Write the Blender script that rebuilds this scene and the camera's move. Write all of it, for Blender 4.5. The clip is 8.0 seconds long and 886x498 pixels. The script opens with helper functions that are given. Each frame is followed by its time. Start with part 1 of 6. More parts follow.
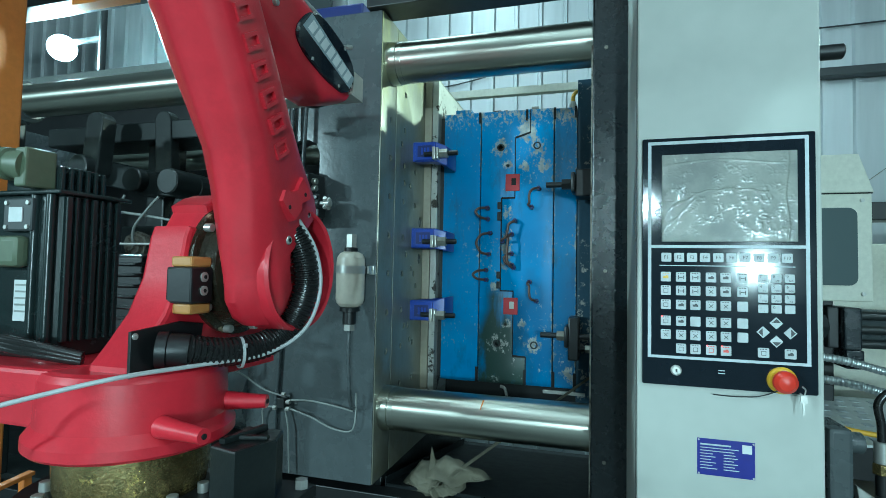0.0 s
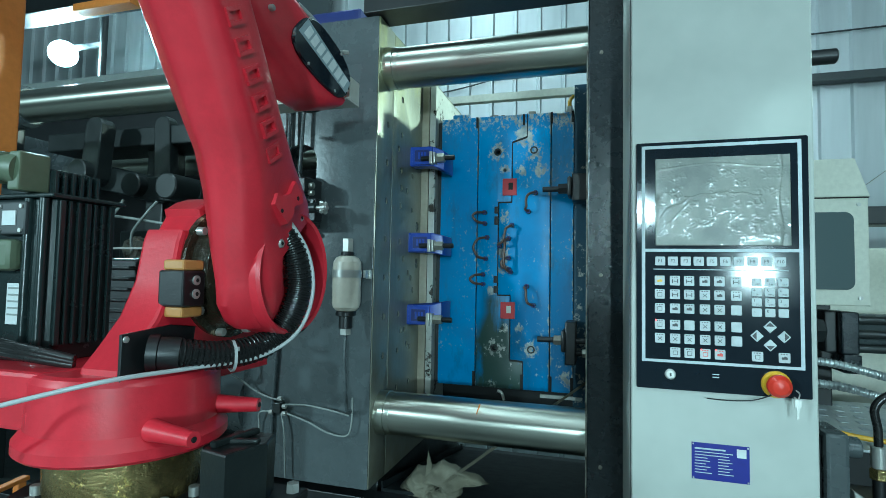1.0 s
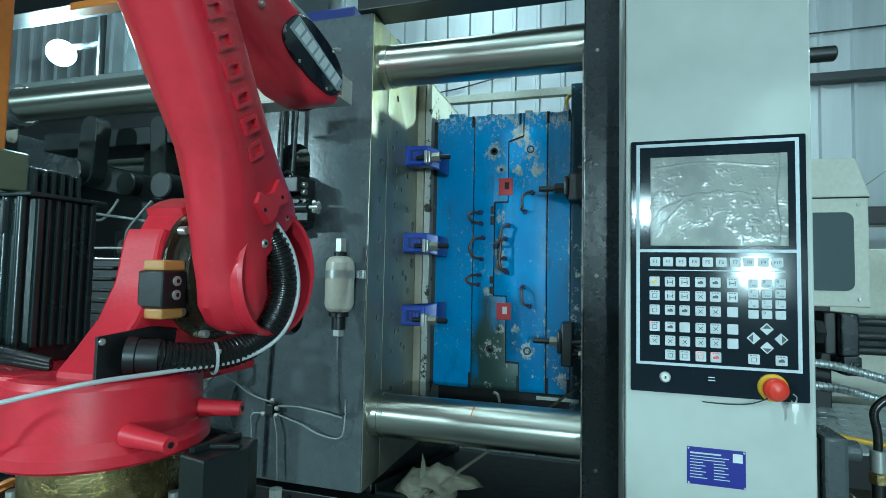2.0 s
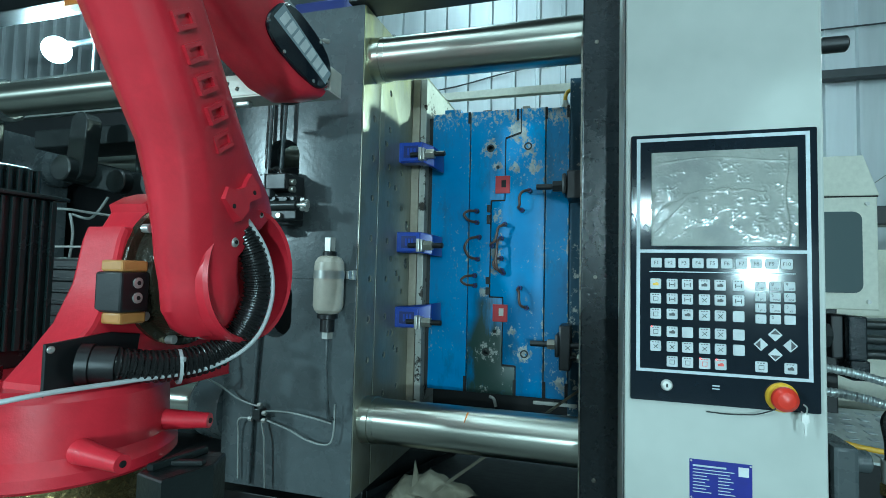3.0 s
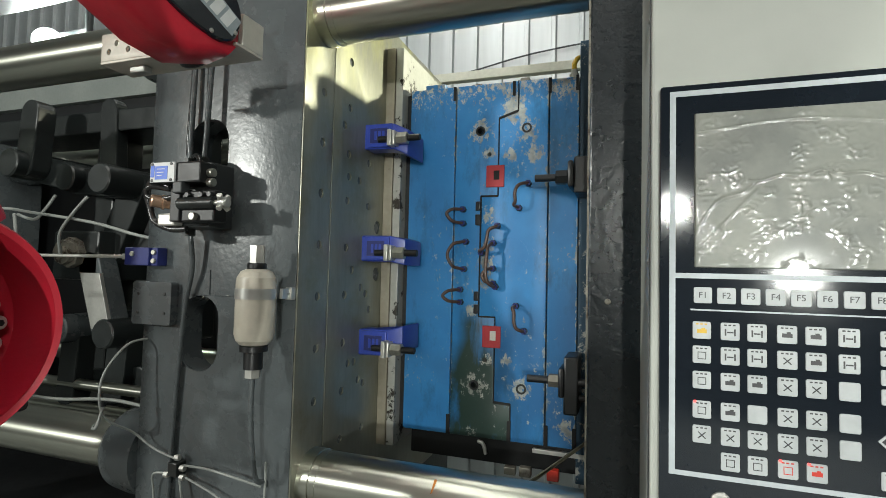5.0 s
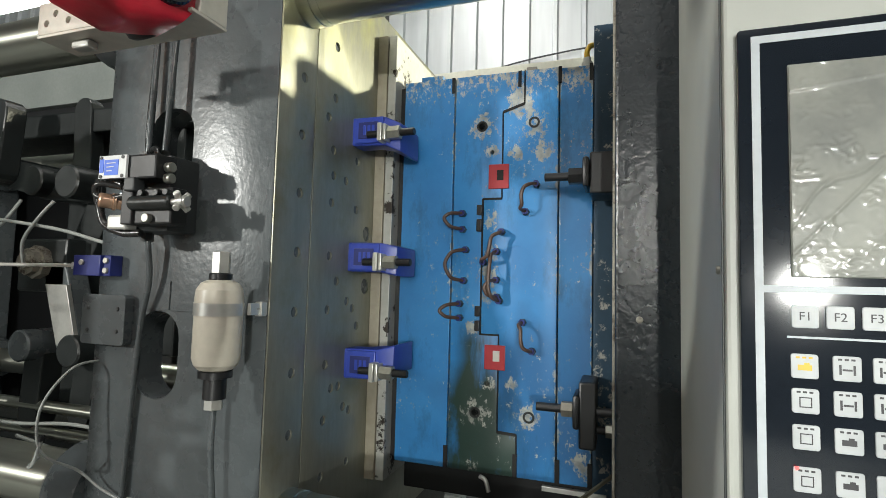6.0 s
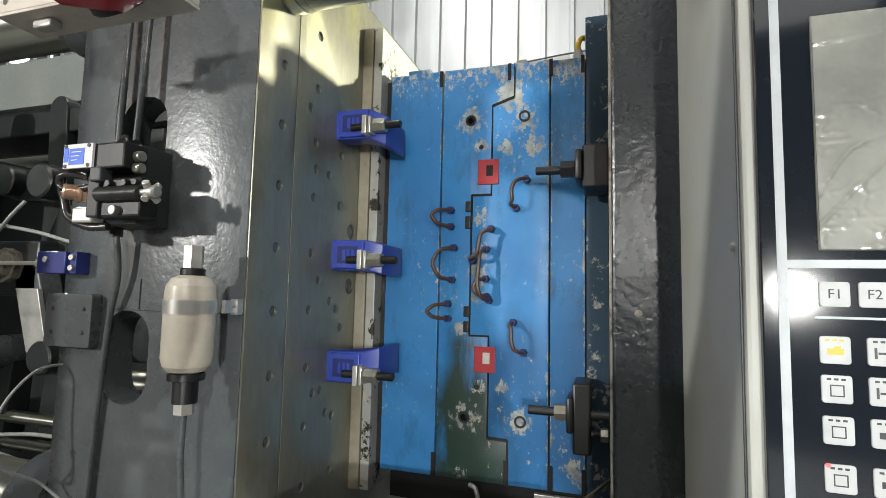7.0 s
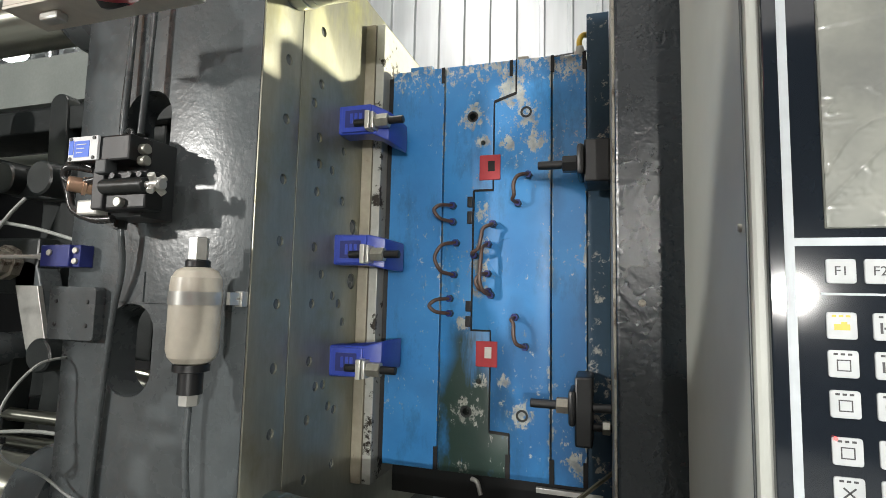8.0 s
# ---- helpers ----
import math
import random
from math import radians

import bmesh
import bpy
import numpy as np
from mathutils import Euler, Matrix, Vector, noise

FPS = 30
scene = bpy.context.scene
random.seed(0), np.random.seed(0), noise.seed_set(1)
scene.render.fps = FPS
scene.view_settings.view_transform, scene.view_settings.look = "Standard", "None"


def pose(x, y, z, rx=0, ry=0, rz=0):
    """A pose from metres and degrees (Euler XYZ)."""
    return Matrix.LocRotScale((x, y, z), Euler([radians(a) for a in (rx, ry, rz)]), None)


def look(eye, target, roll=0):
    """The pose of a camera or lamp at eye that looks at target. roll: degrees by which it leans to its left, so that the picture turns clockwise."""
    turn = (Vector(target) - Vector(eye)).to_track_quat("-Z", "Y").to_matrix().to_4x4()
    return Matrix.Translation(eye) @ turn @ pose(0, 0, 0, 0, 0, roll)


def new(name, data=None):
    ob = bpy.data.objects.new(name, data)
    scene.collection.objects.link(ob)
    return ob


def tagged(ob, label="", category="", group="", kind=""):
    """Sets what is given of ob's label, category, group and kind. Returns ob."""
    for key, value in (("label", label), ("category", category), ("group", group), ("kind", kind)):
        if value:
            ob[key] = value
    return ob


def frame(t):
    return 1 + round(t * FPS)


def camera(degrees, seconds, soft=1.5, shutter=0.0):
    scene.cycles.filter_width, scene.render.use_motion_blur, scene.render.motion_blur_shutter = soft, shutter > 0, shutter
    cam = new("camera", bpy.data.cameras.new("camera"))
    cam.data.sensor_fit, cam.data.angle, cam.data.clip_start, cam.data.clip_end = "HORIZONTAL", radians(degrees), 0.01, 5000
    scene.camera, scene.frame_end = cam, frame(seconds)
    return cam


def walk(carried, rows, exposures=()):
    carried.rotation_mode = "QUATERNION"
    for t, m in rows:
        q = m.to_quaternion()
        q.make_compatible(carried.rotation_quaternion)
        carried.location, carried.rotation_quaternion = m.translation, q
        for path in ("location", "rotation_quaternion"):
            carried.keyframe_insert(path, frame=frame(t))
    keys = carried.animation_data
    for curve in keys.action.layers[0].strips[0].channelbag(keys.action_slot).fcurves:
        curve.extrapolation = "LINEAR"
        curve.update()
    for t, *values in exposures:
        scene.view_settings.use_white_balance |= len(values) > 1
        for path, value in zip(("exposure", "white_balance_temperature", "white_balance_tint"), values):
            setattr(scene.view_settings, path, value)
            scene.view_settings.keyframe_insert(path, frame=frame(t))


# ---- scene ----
cam = camera(81.0, 8.0, soft=0.75)
PATH = [
    (0, (0.034, 0.035, 1.45), (-0.534, 1.951, 1.538), 1.1),
    (0.5, (0.039, 0.036, 1.447), (-0.527, 1.952, 1.551), 1.1),
    (1, (0.046, 0.037, 1.448), (-0.524, 1.951, 1.555), 1.1),
    (1.5, (0.053, 0.043, 1.448), (-0.518, 1.956, 1.556), 1.1),
    (3, (0.064, 0.115, 1.453), (-0.513, 2.028, 1.559), 1.3),
    (3.5, (0.07, 0.172, 1.451), (-0.506, 2.084, 1.55), 1.2),
    (4, (0.093, 0.298, 1.451), (-0.501, 2.206, 1.545), 1.3),
    (4.5, (0.097, 0.389, 1.465), (-0.533, 2.285, 1.558), 1.4),
    (5, (0.081, 0.479, 1.501), (-0.578, 2.364, 1.596), 1.4),
    (6.5, (0.019, 0.666, 1.501), (-0.616, 2.556, 1.668), 1.4),
    (7, (0.018, 0.675, 1.479), (-0.592, 2.572, 1.656), 1.3),
    (7.5, (0.01, 0.67, 1.461), (-0.592, 2.569, 1.642), 1.3),
    (8, (0.009, 0.668, 1.462), (-0.591, 2.567, 1.647), 1.3),
]
walk(cam, [(t, look(eye, target, roll)) for t, eye, target, roll in PATH],
     exposures=[(0, -0.22, 5000, -22), (3.3, -0.22, 5000, -20), (3.7, -0.2, 5550, 0), (4.5, -0.18, 5900, 8), (5.2, -0.05, 7250, 6), (6.3, 0.25, 7050, 11), (8, 0.32, 7150, 13)])

# ---- light ----
world = bpy.data.worlds.new("hall")
world.use_nodes = True
world.node_tree.nodes["Background"].inputs[0].default_value = (0.75, 0.9, 1.0, 1)
world.node_tree.nodes["Background"].inputs[1].default_value = 0.006
scene.world = world


def lamp(name, eye, target, size, watts, color=(1, 1, 1), shape="DISK", size_y=None, spread=180):
    data = bpy.data.lights.new(name, "AREA")
    data.shape, data.size, data.energy, data.color = shape, size, watts, color
    if size_y:
        data.size_y = size_y
    data.spread = radians(spread)
    ob = new(name, data)
    ob.matrix_world = look(eye, target)
    return ob


# flood lamps in the aisle behind the camera, rear high bay, one flood lamp in view
lamp("flood_aisle_left", (-4.8, -4.2, 2.9), (-0.6, 1.4, 1.5), 0.3, 260, (0.93, 0.98, 1.0))
lamp("flood_aisle_right", (1.86, -4.9, 1.58), (0.2, 1.1, 1.5), 0.1, 165, (0.93, 0.98, 1.0))
lamp("flood_aisle_middle", (0.62, -4.9, 2.33), (0.1, 1.1, 1.5), 0.1, 62, (0.93, 0.98, 1.0))
# soft overhead fill, added to brighten the aisle side; no known lamp
lamp("fill_overhead", (0.5, -2.0, 5.6), (0.0, 0.5, 0.0), 3.0, 85, (0.95, 0.98, 1.0), "RECTANGLE", 6.0)
lamp("high_bay_rear", (3.4, 4.1, 3.15), (-0.57, 1.6, 1.95), 0.14, 17.0, (1.0, 1.0, 0.82), spread=40)
lamp("flood_lamp_in_view", (-4.6, 3.42, 3.4), (-1.6, 1.5, 1.9), 0.3, 140, (0.88, 0.98, 1.0))
# fill added from the right, to lift robot and platen faces turned that way
lamp("fill_right", (3.2, -2.2, 4.2), (-0.4, 1.0, 1.5), 0.5, 60, (0.95, 0.98, 1.0))
# long strip of fill, added to wash the rear wall
lamp("fill_rear_wall", (-1.5, 3.5, 5.7), (-1.5, 4.3, 2.0), 0.6, 150, (0.95, 0.98, 1.0), "RECTANGLE", 9.0)

# ---- materials ----


def nodes_of(name):
    m = bpy.data.materials.new(name)
    m.use_nodes = True
    nt = m.node_tree
    return m, nt, nt.nodes["Principled BSDF"]


def noise_tex(nt, scale, detail=4.0, rough=0.6, stretch=None):
    n = nt.nodes.new("ShaderNodeTexNoise")
    n.inputs["Scale"].default_value, n.inputs["Detail"].default_value, n.inputs["Roughness"].default_value = scale, detail, rough
    c = nt.nodes.new("ShaderNodeTexCoord")
    if stretch:
        mp = nt.nodes.new("ShaderNodeMapping")
        mp.inputs["Scale"].default_value = stretch
        nt.links.new(c.outputs["Object"], mp.inputs["Vector"])
        nt.links.new(mp.outputs["Vector"], n.inputs["Vector"])
    else:
        nt.links.new(c.outputs["Object"], n.inputs["Vector"])
    return n.outputs["Fac"]


def ramp(nt, fac, lo, hi, a=(0, 0, 0), b=(1, 1, 1)):
    r = nt.nodes.new("ShaderNodeValToRGB")
    r.color_ramp.elements[0].position, r.color_ramp.elements[1].position = lo, hi
    r.color_ramp.elements[0].color, r.color_ramp.elements[1].color = (*a, 1), (*b, 1)
    nt.links.new(fac, r.inputs["Fac"])
    return r.outputs["Color"]


def mix(nt, fac, a, b, mode="MIX"):
    m = nt.nodes.new("ShaderNodeMix")
    m.data_type, m.blend_type = "RGBA", mode
    for sock, v in ((m.inputs[0], fac), (m.inputs[6], a), (m.inputs[7], b)):
        if isinstance(v, (int, float)):
            sock.default_value = v
        elif isinstance(v, tuple):
            sock.default_value = (*v, 1)
        else:
            nt.links.new(v, sock)
    return m.outputs[2]


def times(nt, a, b, op="MULTIPLY"):
    m = nt.nodes.new("ShaderNodeMath")
    m.operation, m.use_clamp = op, True
    for sock, v in ((m.inputs[0], a), (m.inputs[1], b)):
        if isinstance(v, (int, float)):
            sock.default_value = v
        else:
            nt.links.new(v, sock)
    return m.outputs[0]


def bump(nt, p, height, strength, dist=0.002):
    b = nt.nodes.new("ShaderNodeBump")
    b.inputs["Strength"].default_value, b.inputs["Distance"].default_value = strength, dist
    nt.links.new(height, b.inputs["Height"])
    nt.links.new(b.outputs["Normal"], p.inputs["Normal"])


def axis(nt, which):
    c = nt.nodes.new("ShaderNodeTexCoord")
    s = nt.nodes.new("ShaderNodeSeparateXYZ")
    nt.links.new(c.outputs["Object"], s.inputs[0])
    return s.outputs[which]


def band(nt, value, lo, hi):
    """0 below lo, 1 above hi."""
    r = nt.nodes.new("ShaderNodeMapRange")
    r.inputs["From Min"].default_value, r.inputs["From Max"].default_value = lo, hi
    nt.links.new(value, r.inputs["Value"])
    return r.outputs[0]


def surface(name, a, b, rough=(0.4, 0.6), metal=0.0, big=3.0, fine=60.0, relief=0.2, relief_scale=200.0, wear=None, wear_at=(0.62, 0.68),
            wear_scale=14.0, stretch=None, coat=0.0, dist=0.001, grime=None, spec=0.5, relief_detail=4.0):
    m, nt, p = nodes_of(name)
    col = mix(nt, ramp(nt, noise_tex(nt, big, 5, stretch=stretch), 0.3, 0.7), a, b)
    col = mix(nt, 0.35, col, ramp(nt, noise_tex(nt, fine, 3, stretch=stretch), 0.25, 0.75, (0.55, 0.55, 0.55), (1.0, 1.0, 1.0)), "MULTIPLY")
    if grime:
        col = mix(nt, ramp(nt, noise_tex(nt, big * 2.3, 8, 0.7), 0.5, 0.75), col, grime)
    if wear:
        col = mix(nt, ramp(nt, noise_tex(nt, wear_scale, 9, 0.72), *wear_at), col, wear)
    nt.links.new(col, p.inputs["Base Color"])
    r = nt.nodes.new("ShaderNodeMapRange")
    r.inputs["To Min"].default_value, r.inputs["To Max"].default_value = rough
    nt.links.new(noise_tex(nt, fine * 0.4, 5, stretch=stretch), r.inputs["Value"])
    nt.links.new(r.outputs[0], p.inputs["Roughness"])
    p.inputs["Metallic"].default_value = metal
    p.inputs["Coat Weight"].default_value = coat
    p.inputs["Specular IOR Level"].default_value = spec
    if relief:
        bump(nt, p, noise_tex(nt, relief_scale, relief_detail, stretch=stretch), relief, dist)
    return m


PAINT = surface("platen_paint", (0.07, 0.083, 0.088), (0.098, 0.112, 0.117), (0.18, 0.36), relief=0.7, relief_scale=80, relief_detail=2.5, dist=0.0007, big=4, fine=35)
PAINT_ROUGH = surface("hammered_paint", (0.008, 0.012, 0.015), (0.014, 0.02, 0.025), (0.2, 0.34), relief=1.0, relief_scale=120, relief_detail=1.5, dist=0.0008, spec=0.5, big=5)
CAST = surface("dark_cast_iron", (0.009, 0.012, 0.012), (0.02, 0.024, 0.024), (0.24, 0.45), relief=0.5, relief_scale=120, dist=0.0012)
BLACK = surface("black_paint", (0.007, 0.008, 0.009), (0.014, 0.015, 0.016), (0.3, 0.5), relief=0.2, relief_scale=180)
RUBBER = surface("black_rubber", (0.012, 0.012, 0.012), (0.02, 0.02, 0.02), (0.2, 0.34), relief=0.15)
STEEL = surface("machined_steel", (0.4, 0.41, 0.37), (0.52, 0.52, 0.47), (0.3, 0.46), 0.8, big=2.5, fine=90, relief=0.08, grime=(0.2, 0.19, 0.13), stretch=(1, 1, 0.25))
CHROME = surface("tie_bar_steel", (0.5, 0.51, 0.44), (0.66, 0.66, 0.58), (0.25, 0.33), 1.0, big=14, fine=70, relief=0.0, stretch=(0.004, 1, 1))
FACE = surface("oiled_platen_face", (0.25, 0.26, 0.22), (0.35, 0.35, 0.29), (0.3, 0.46), 0.7, big=2.5, fine=90, relief=0.08, grime=(0.22, 0.21, 0.13), stretch=(1, 1, 0.25))
RUST = surface("worn_steel_edge", (0.2, 0.19, 0.16), (0.36, 0.34, 0.29), (0.4, 0.65), 0.6, big=8, fine=50, relief=0.3, wear=(0.07, 0.05, 0.035), wear_at=(0.5, 0.62), wear_scale=22)
_nt = CHROME.node_tree
_tan = _nt.nodes.new("ShaderNodeTangent")
_tan.direction_type, _tan.axis = "RADIAL", "X"
_nt.links.new(_tan.outputs[0], _nt.nodes["Principled BSDF"].inputs["Tangent"])
_nt.nodes["Principled BSDF"].inputs["Anisotropic"].default_value = 0.65
_nt.nodes["Principled BSDF"].inputs["Anisotropic Rotation"].default_value = 0.25
ZINC = surface("zinc_plate", (0.5, 0.5, 0.47), (0.62, 0.62, 0.58), (0.28, 0.42), 0.6, relief=0.08)
RED = surface("red_paint", (0.55, 0.016, 0.035), (0.62, 0.022, 0.045), (0.33, 0.46), big=5, fine=30, relief=0.22, relief_scale=160, dist=0.0015, grime=(0.42, 0.015, 0.03), coat=0.25)
WHITE = surface("cabinet_paint", (0.45, 0.47, 0.43), (0.49, 0.51, 0.47), (0.35, 0.45), relief=0.12, relief_scale=350, dist=0.0006, big=1.5, fine=8)
CREAM = surface("hood_paint", (0.6, 0.6, 0.5), (0.66, 0.66, 0.56), (0.4, 0.5), relief=0.1, relief_scale=300)
BRASS = surface("greasy_brass", (0.2, 0.15, 0.06), (0.42, 0.33, 0.14), (0.12, 0.35), 0.8, big=18, fine=110, relief=0.9, relief_scale=150, dist=0.003, grime=(0.02, 0.02, 0.012), wear=(0.75, 0.58, 0.2), wear_at=(0.6, 0.64), wear_scale=70)
GREASE = surface("greasy_reducer", (0.014, 0.013, 0.009), (0.05, 0.042, 0.025), (0.12, 0.35), 0.3, big=14, fine=90, relief=0.9, relief_scale=90, dist=0.003, wear=(0.5, 0.44, 0.28), wear_at=(0.56, 0.63), wear_scale=22)
AMBER = surface("amber_urethane", (0.42, 0.2, 0.05), (0.5, 0.26, 0.08), (0.3, 0.45), relief=0.1)
BLUE_CLAMP = surface("blue_enamel", (0.025, 0.055, 0.34), (0.032, 0.07, 0.42), (0.25, 0.4), relief=0.15)
NAVY = surface("navy_enamel", (0.012, 0.02, 0.12), (0.02, 0.03, 0.16), (0.25, 0.4), relief=0.1)
PORCELAIN = surface("beige_paint", (0.56, 0.52, 0.43), (0.63, 0.59, 0.5), (0.3, 0.4), relief=0.08, wear=(0.3, 0.2, 0.08), wear_at=(0.72, 0.76), wear_scale=30)
ORANGE = surface("orange_paint", (0.6, 0.2, 0.03), (0.65, 0.24, 0.05), (0.4, 0.5), relief=0.1)
CLOTH = surface("cotton_rag", (0.12, 0.113, 0.08), (0.24, 0.225, 0.17), (0.8, 0.95), relief=0.5, relief_scale=600, fine=30, grime=(0.12, 0.11, 0.07))
TUBE_WHITE = surface("white_nylon_tube", (0.46, 0.48, 0.48), (0.56, 0.58, 0.58), (0.3, 0.4), relief=0.05)
TUBE_GREY = surface("grey_nylon_tube", (0.24, 0.26, 0.25), (0.33, 0.35, 0.33), (0.3, 0.4), relief=0.05)
HOSE_BROWN = surface("brown_hose", (0.05, 0.03, 0.022), (0.1, 0.06, 0.045), (0.3, 0.5), relief=0.2)
RED_TAG = surface("red_tag", (0.35, 0.02, 0.03), (0.45, 0.035, 0.04), (0.4, 0.6), relief=0.2, wear=(0.12, 0.05, 0.05), wear_at=(0.6, 0.66))
EDGE_STEEL = surface("stained_plate_edge", (0.3, 0.27, 0.2), (0.44, 0.41, 0.33), (0.4, 0.6), 0.25, big=5, fine=60, relief=0.25, wear=(0.1, 0.06, 0.03), wear_at=(0.6, 0.7), wear_scale=18)
MOTOR = surface("motor_enamel", (0.012, 0.02, 0.02), (0.022, 0.032, 0.032), (0.2, 0.32), relief=0.25, relief_scale=160)
GREY_PAINT = surface("grey_guard_paint", (0.17, 0.19, 0.18), (0.23, 0.25, 0.235), (0.35, 0.5), relief=0.1)
PRIMER = surface("primer_white", (0.5, 0.5, 0.45), (0.6, 0.6, 0.55), (0.5, 0.7), relief=0.3)
YELLOW = surface("yellow_plastic", (0.7, 0.42, 0.02), (0.75, 0.48, 0.03), (0.35, 0.45), relief=0.05)
BUTTON_RED = surface("red_button", (0.6, 0.03, 0.015), (0.65, 0.04, 0.02), (0.3, 0.38), relief=0.03, coat=0.2)
LABEL_BLUE = surface("blue_label", (0.006, 0.008, 0.2), (0.009, 0.012, 0.25), (0.3, 0.4), relief=0.03)
LABEL_WHITE = surface("white_label", (0.6, 0.63, 0.63), (0.68, 0.7, 0.7), (0.4, 0.5), relief=0.05)
PANEL_BLACK = surface("membrane_black", (0.01, 0.014, 0.02), (0.013, 0.018, 0.025), (0.05, 0.1), relief=0.0, coat=0.2)
PANEL_WHITE = surface("membrane_white", (0.5, 0.55, 0.58), (0.54, 0.59, 0.62), (0.42, 0.5), relief=0.03)
KEY_WHITE = surface("key_white", (0.44, 0.47, 0.48), (0.56, 0.59, 0.6), (0.35, 0.48), relief=0.05, big=20)
INK = surface("dark_ink", (0.03, 0.03, 0.035), (0.05, 0.05, 0.055), (0.4, 0.5), relief=0)
GREEN_CAN = surface("olive_paint", (0.09, 0.12, 0.075), (0.13, 0.16, 0.1), (0.4, 0.55), relief=0.2)
DARK_GREY = surface("dark_grey_plastic", (0.03, 0.034, 0.036), (0.045, 0.05, 0.052), (0.4, 0.5), relief=0.1)
# near-black for joints and print; in slots, sockets, holes it stands for shade
GROOVE = surface("groove_dark", (0.006, 0.006, 0.006), (0.01, 0.01, 0.01), (0.7, 0.9), relief=0)
CONCRETE = surface("concrete", (0.16, 0.17, 0.165), (0.24, 0.25, 0.24), (0.6, 0.8), relief=0.3, big=1.2, fine=25)
SHEET = surface("galvanised_sheet", (0.46, 0.49, 0.5), (0.58, 0.6, 0.61), (0.3, 0.5), 0.55, big=0.7, fine=4, relief=0.1, relief_scale=8, stretch=(3, 1, 0.3))
_nt, _p = FACE.node_tree, FACE.node_tree.nodes["Principled BSDF"]
_oil = times(_nt, band(_nt, axis(_nt, 2), 1.12, 1.36), ramp(_nt, noise_tex(_nt, 9, 6, 0.65, (1, 1, 0.4)), 0.46, 0.62))
_nt.links.new(mix(_nt, times(_nt, _oil, 0.8), _p.inputs["Base Color"].links[0].from_socket, (0.42, 0.42, 0.2)), _p.inputs["Base Color"])
# for the unseen walls and roof, dark so that they bounce little light
DULL_SHEET = surface("dull_sheet", (0.12, 0.14, 0.15), (0.18, 0.2, 0.21), (0.5, 0.7), 0.2, big=0.7, fine=4, relief=0.1, relief_scale=8)
BEIGE_PLATE = surface("bare_bracket", (0.52, 0.5, 0.44), (0.62, 0.6, 0.53), (0.4, 0.55), 0.2, relief=0.1)


PORTS = [(-0.295, 1.896, 0.05), (-0.167, 1.897, 0.055), (-0.269, 1.83, 0.03), (-0.209, 1.829, 0.03), (-0.146, 1.829, 0.034), (-0.299, 1.203, 0.05), (-0.171, 1.204, 0.038),
         (-0.271, 1.272, 0.024), (-0.214, 1.273, 0.022), (-0.268, 1.48, 0.03), (-0.27, 1.53, 0.034), (-0.268, 1.585, 0.03), (-0.27, 1.66, 0.04), (-0.2, 1.95, 0.05), (-0.31, 1.40, 0.03),
         (-0.06, 1.12, 0.03), (-0.045, 1.09, 0.028), (-0.31, 1.08, 0.03)]


def close_to(nt, px, pz, r):
    """1 at a spot of the mould's front, falling to 0 at distance r."""
    c = nt.nodes.new("ShaderNodeTexCoord")
    m = nt.nodes.new("ShaderNodeVectorMath")
    m.operation = "MULTIPLY"
    m.inputs[1].default_value = (1, 0, 1)
    nt.links.new(c.outputs["Object"], m.inputs[0])
    d = nt.nodes.new("ShaderNodeVectorMath")
    d.operation = "DISTANCE"
    d.inputs[1].default_value = (px + 0.26, 0, pz - 1.066)
    nt.links.new(m.outputs[0], d.inputs[0])
    return band(nt, d.outputs["Value"], r, r * 0.3)


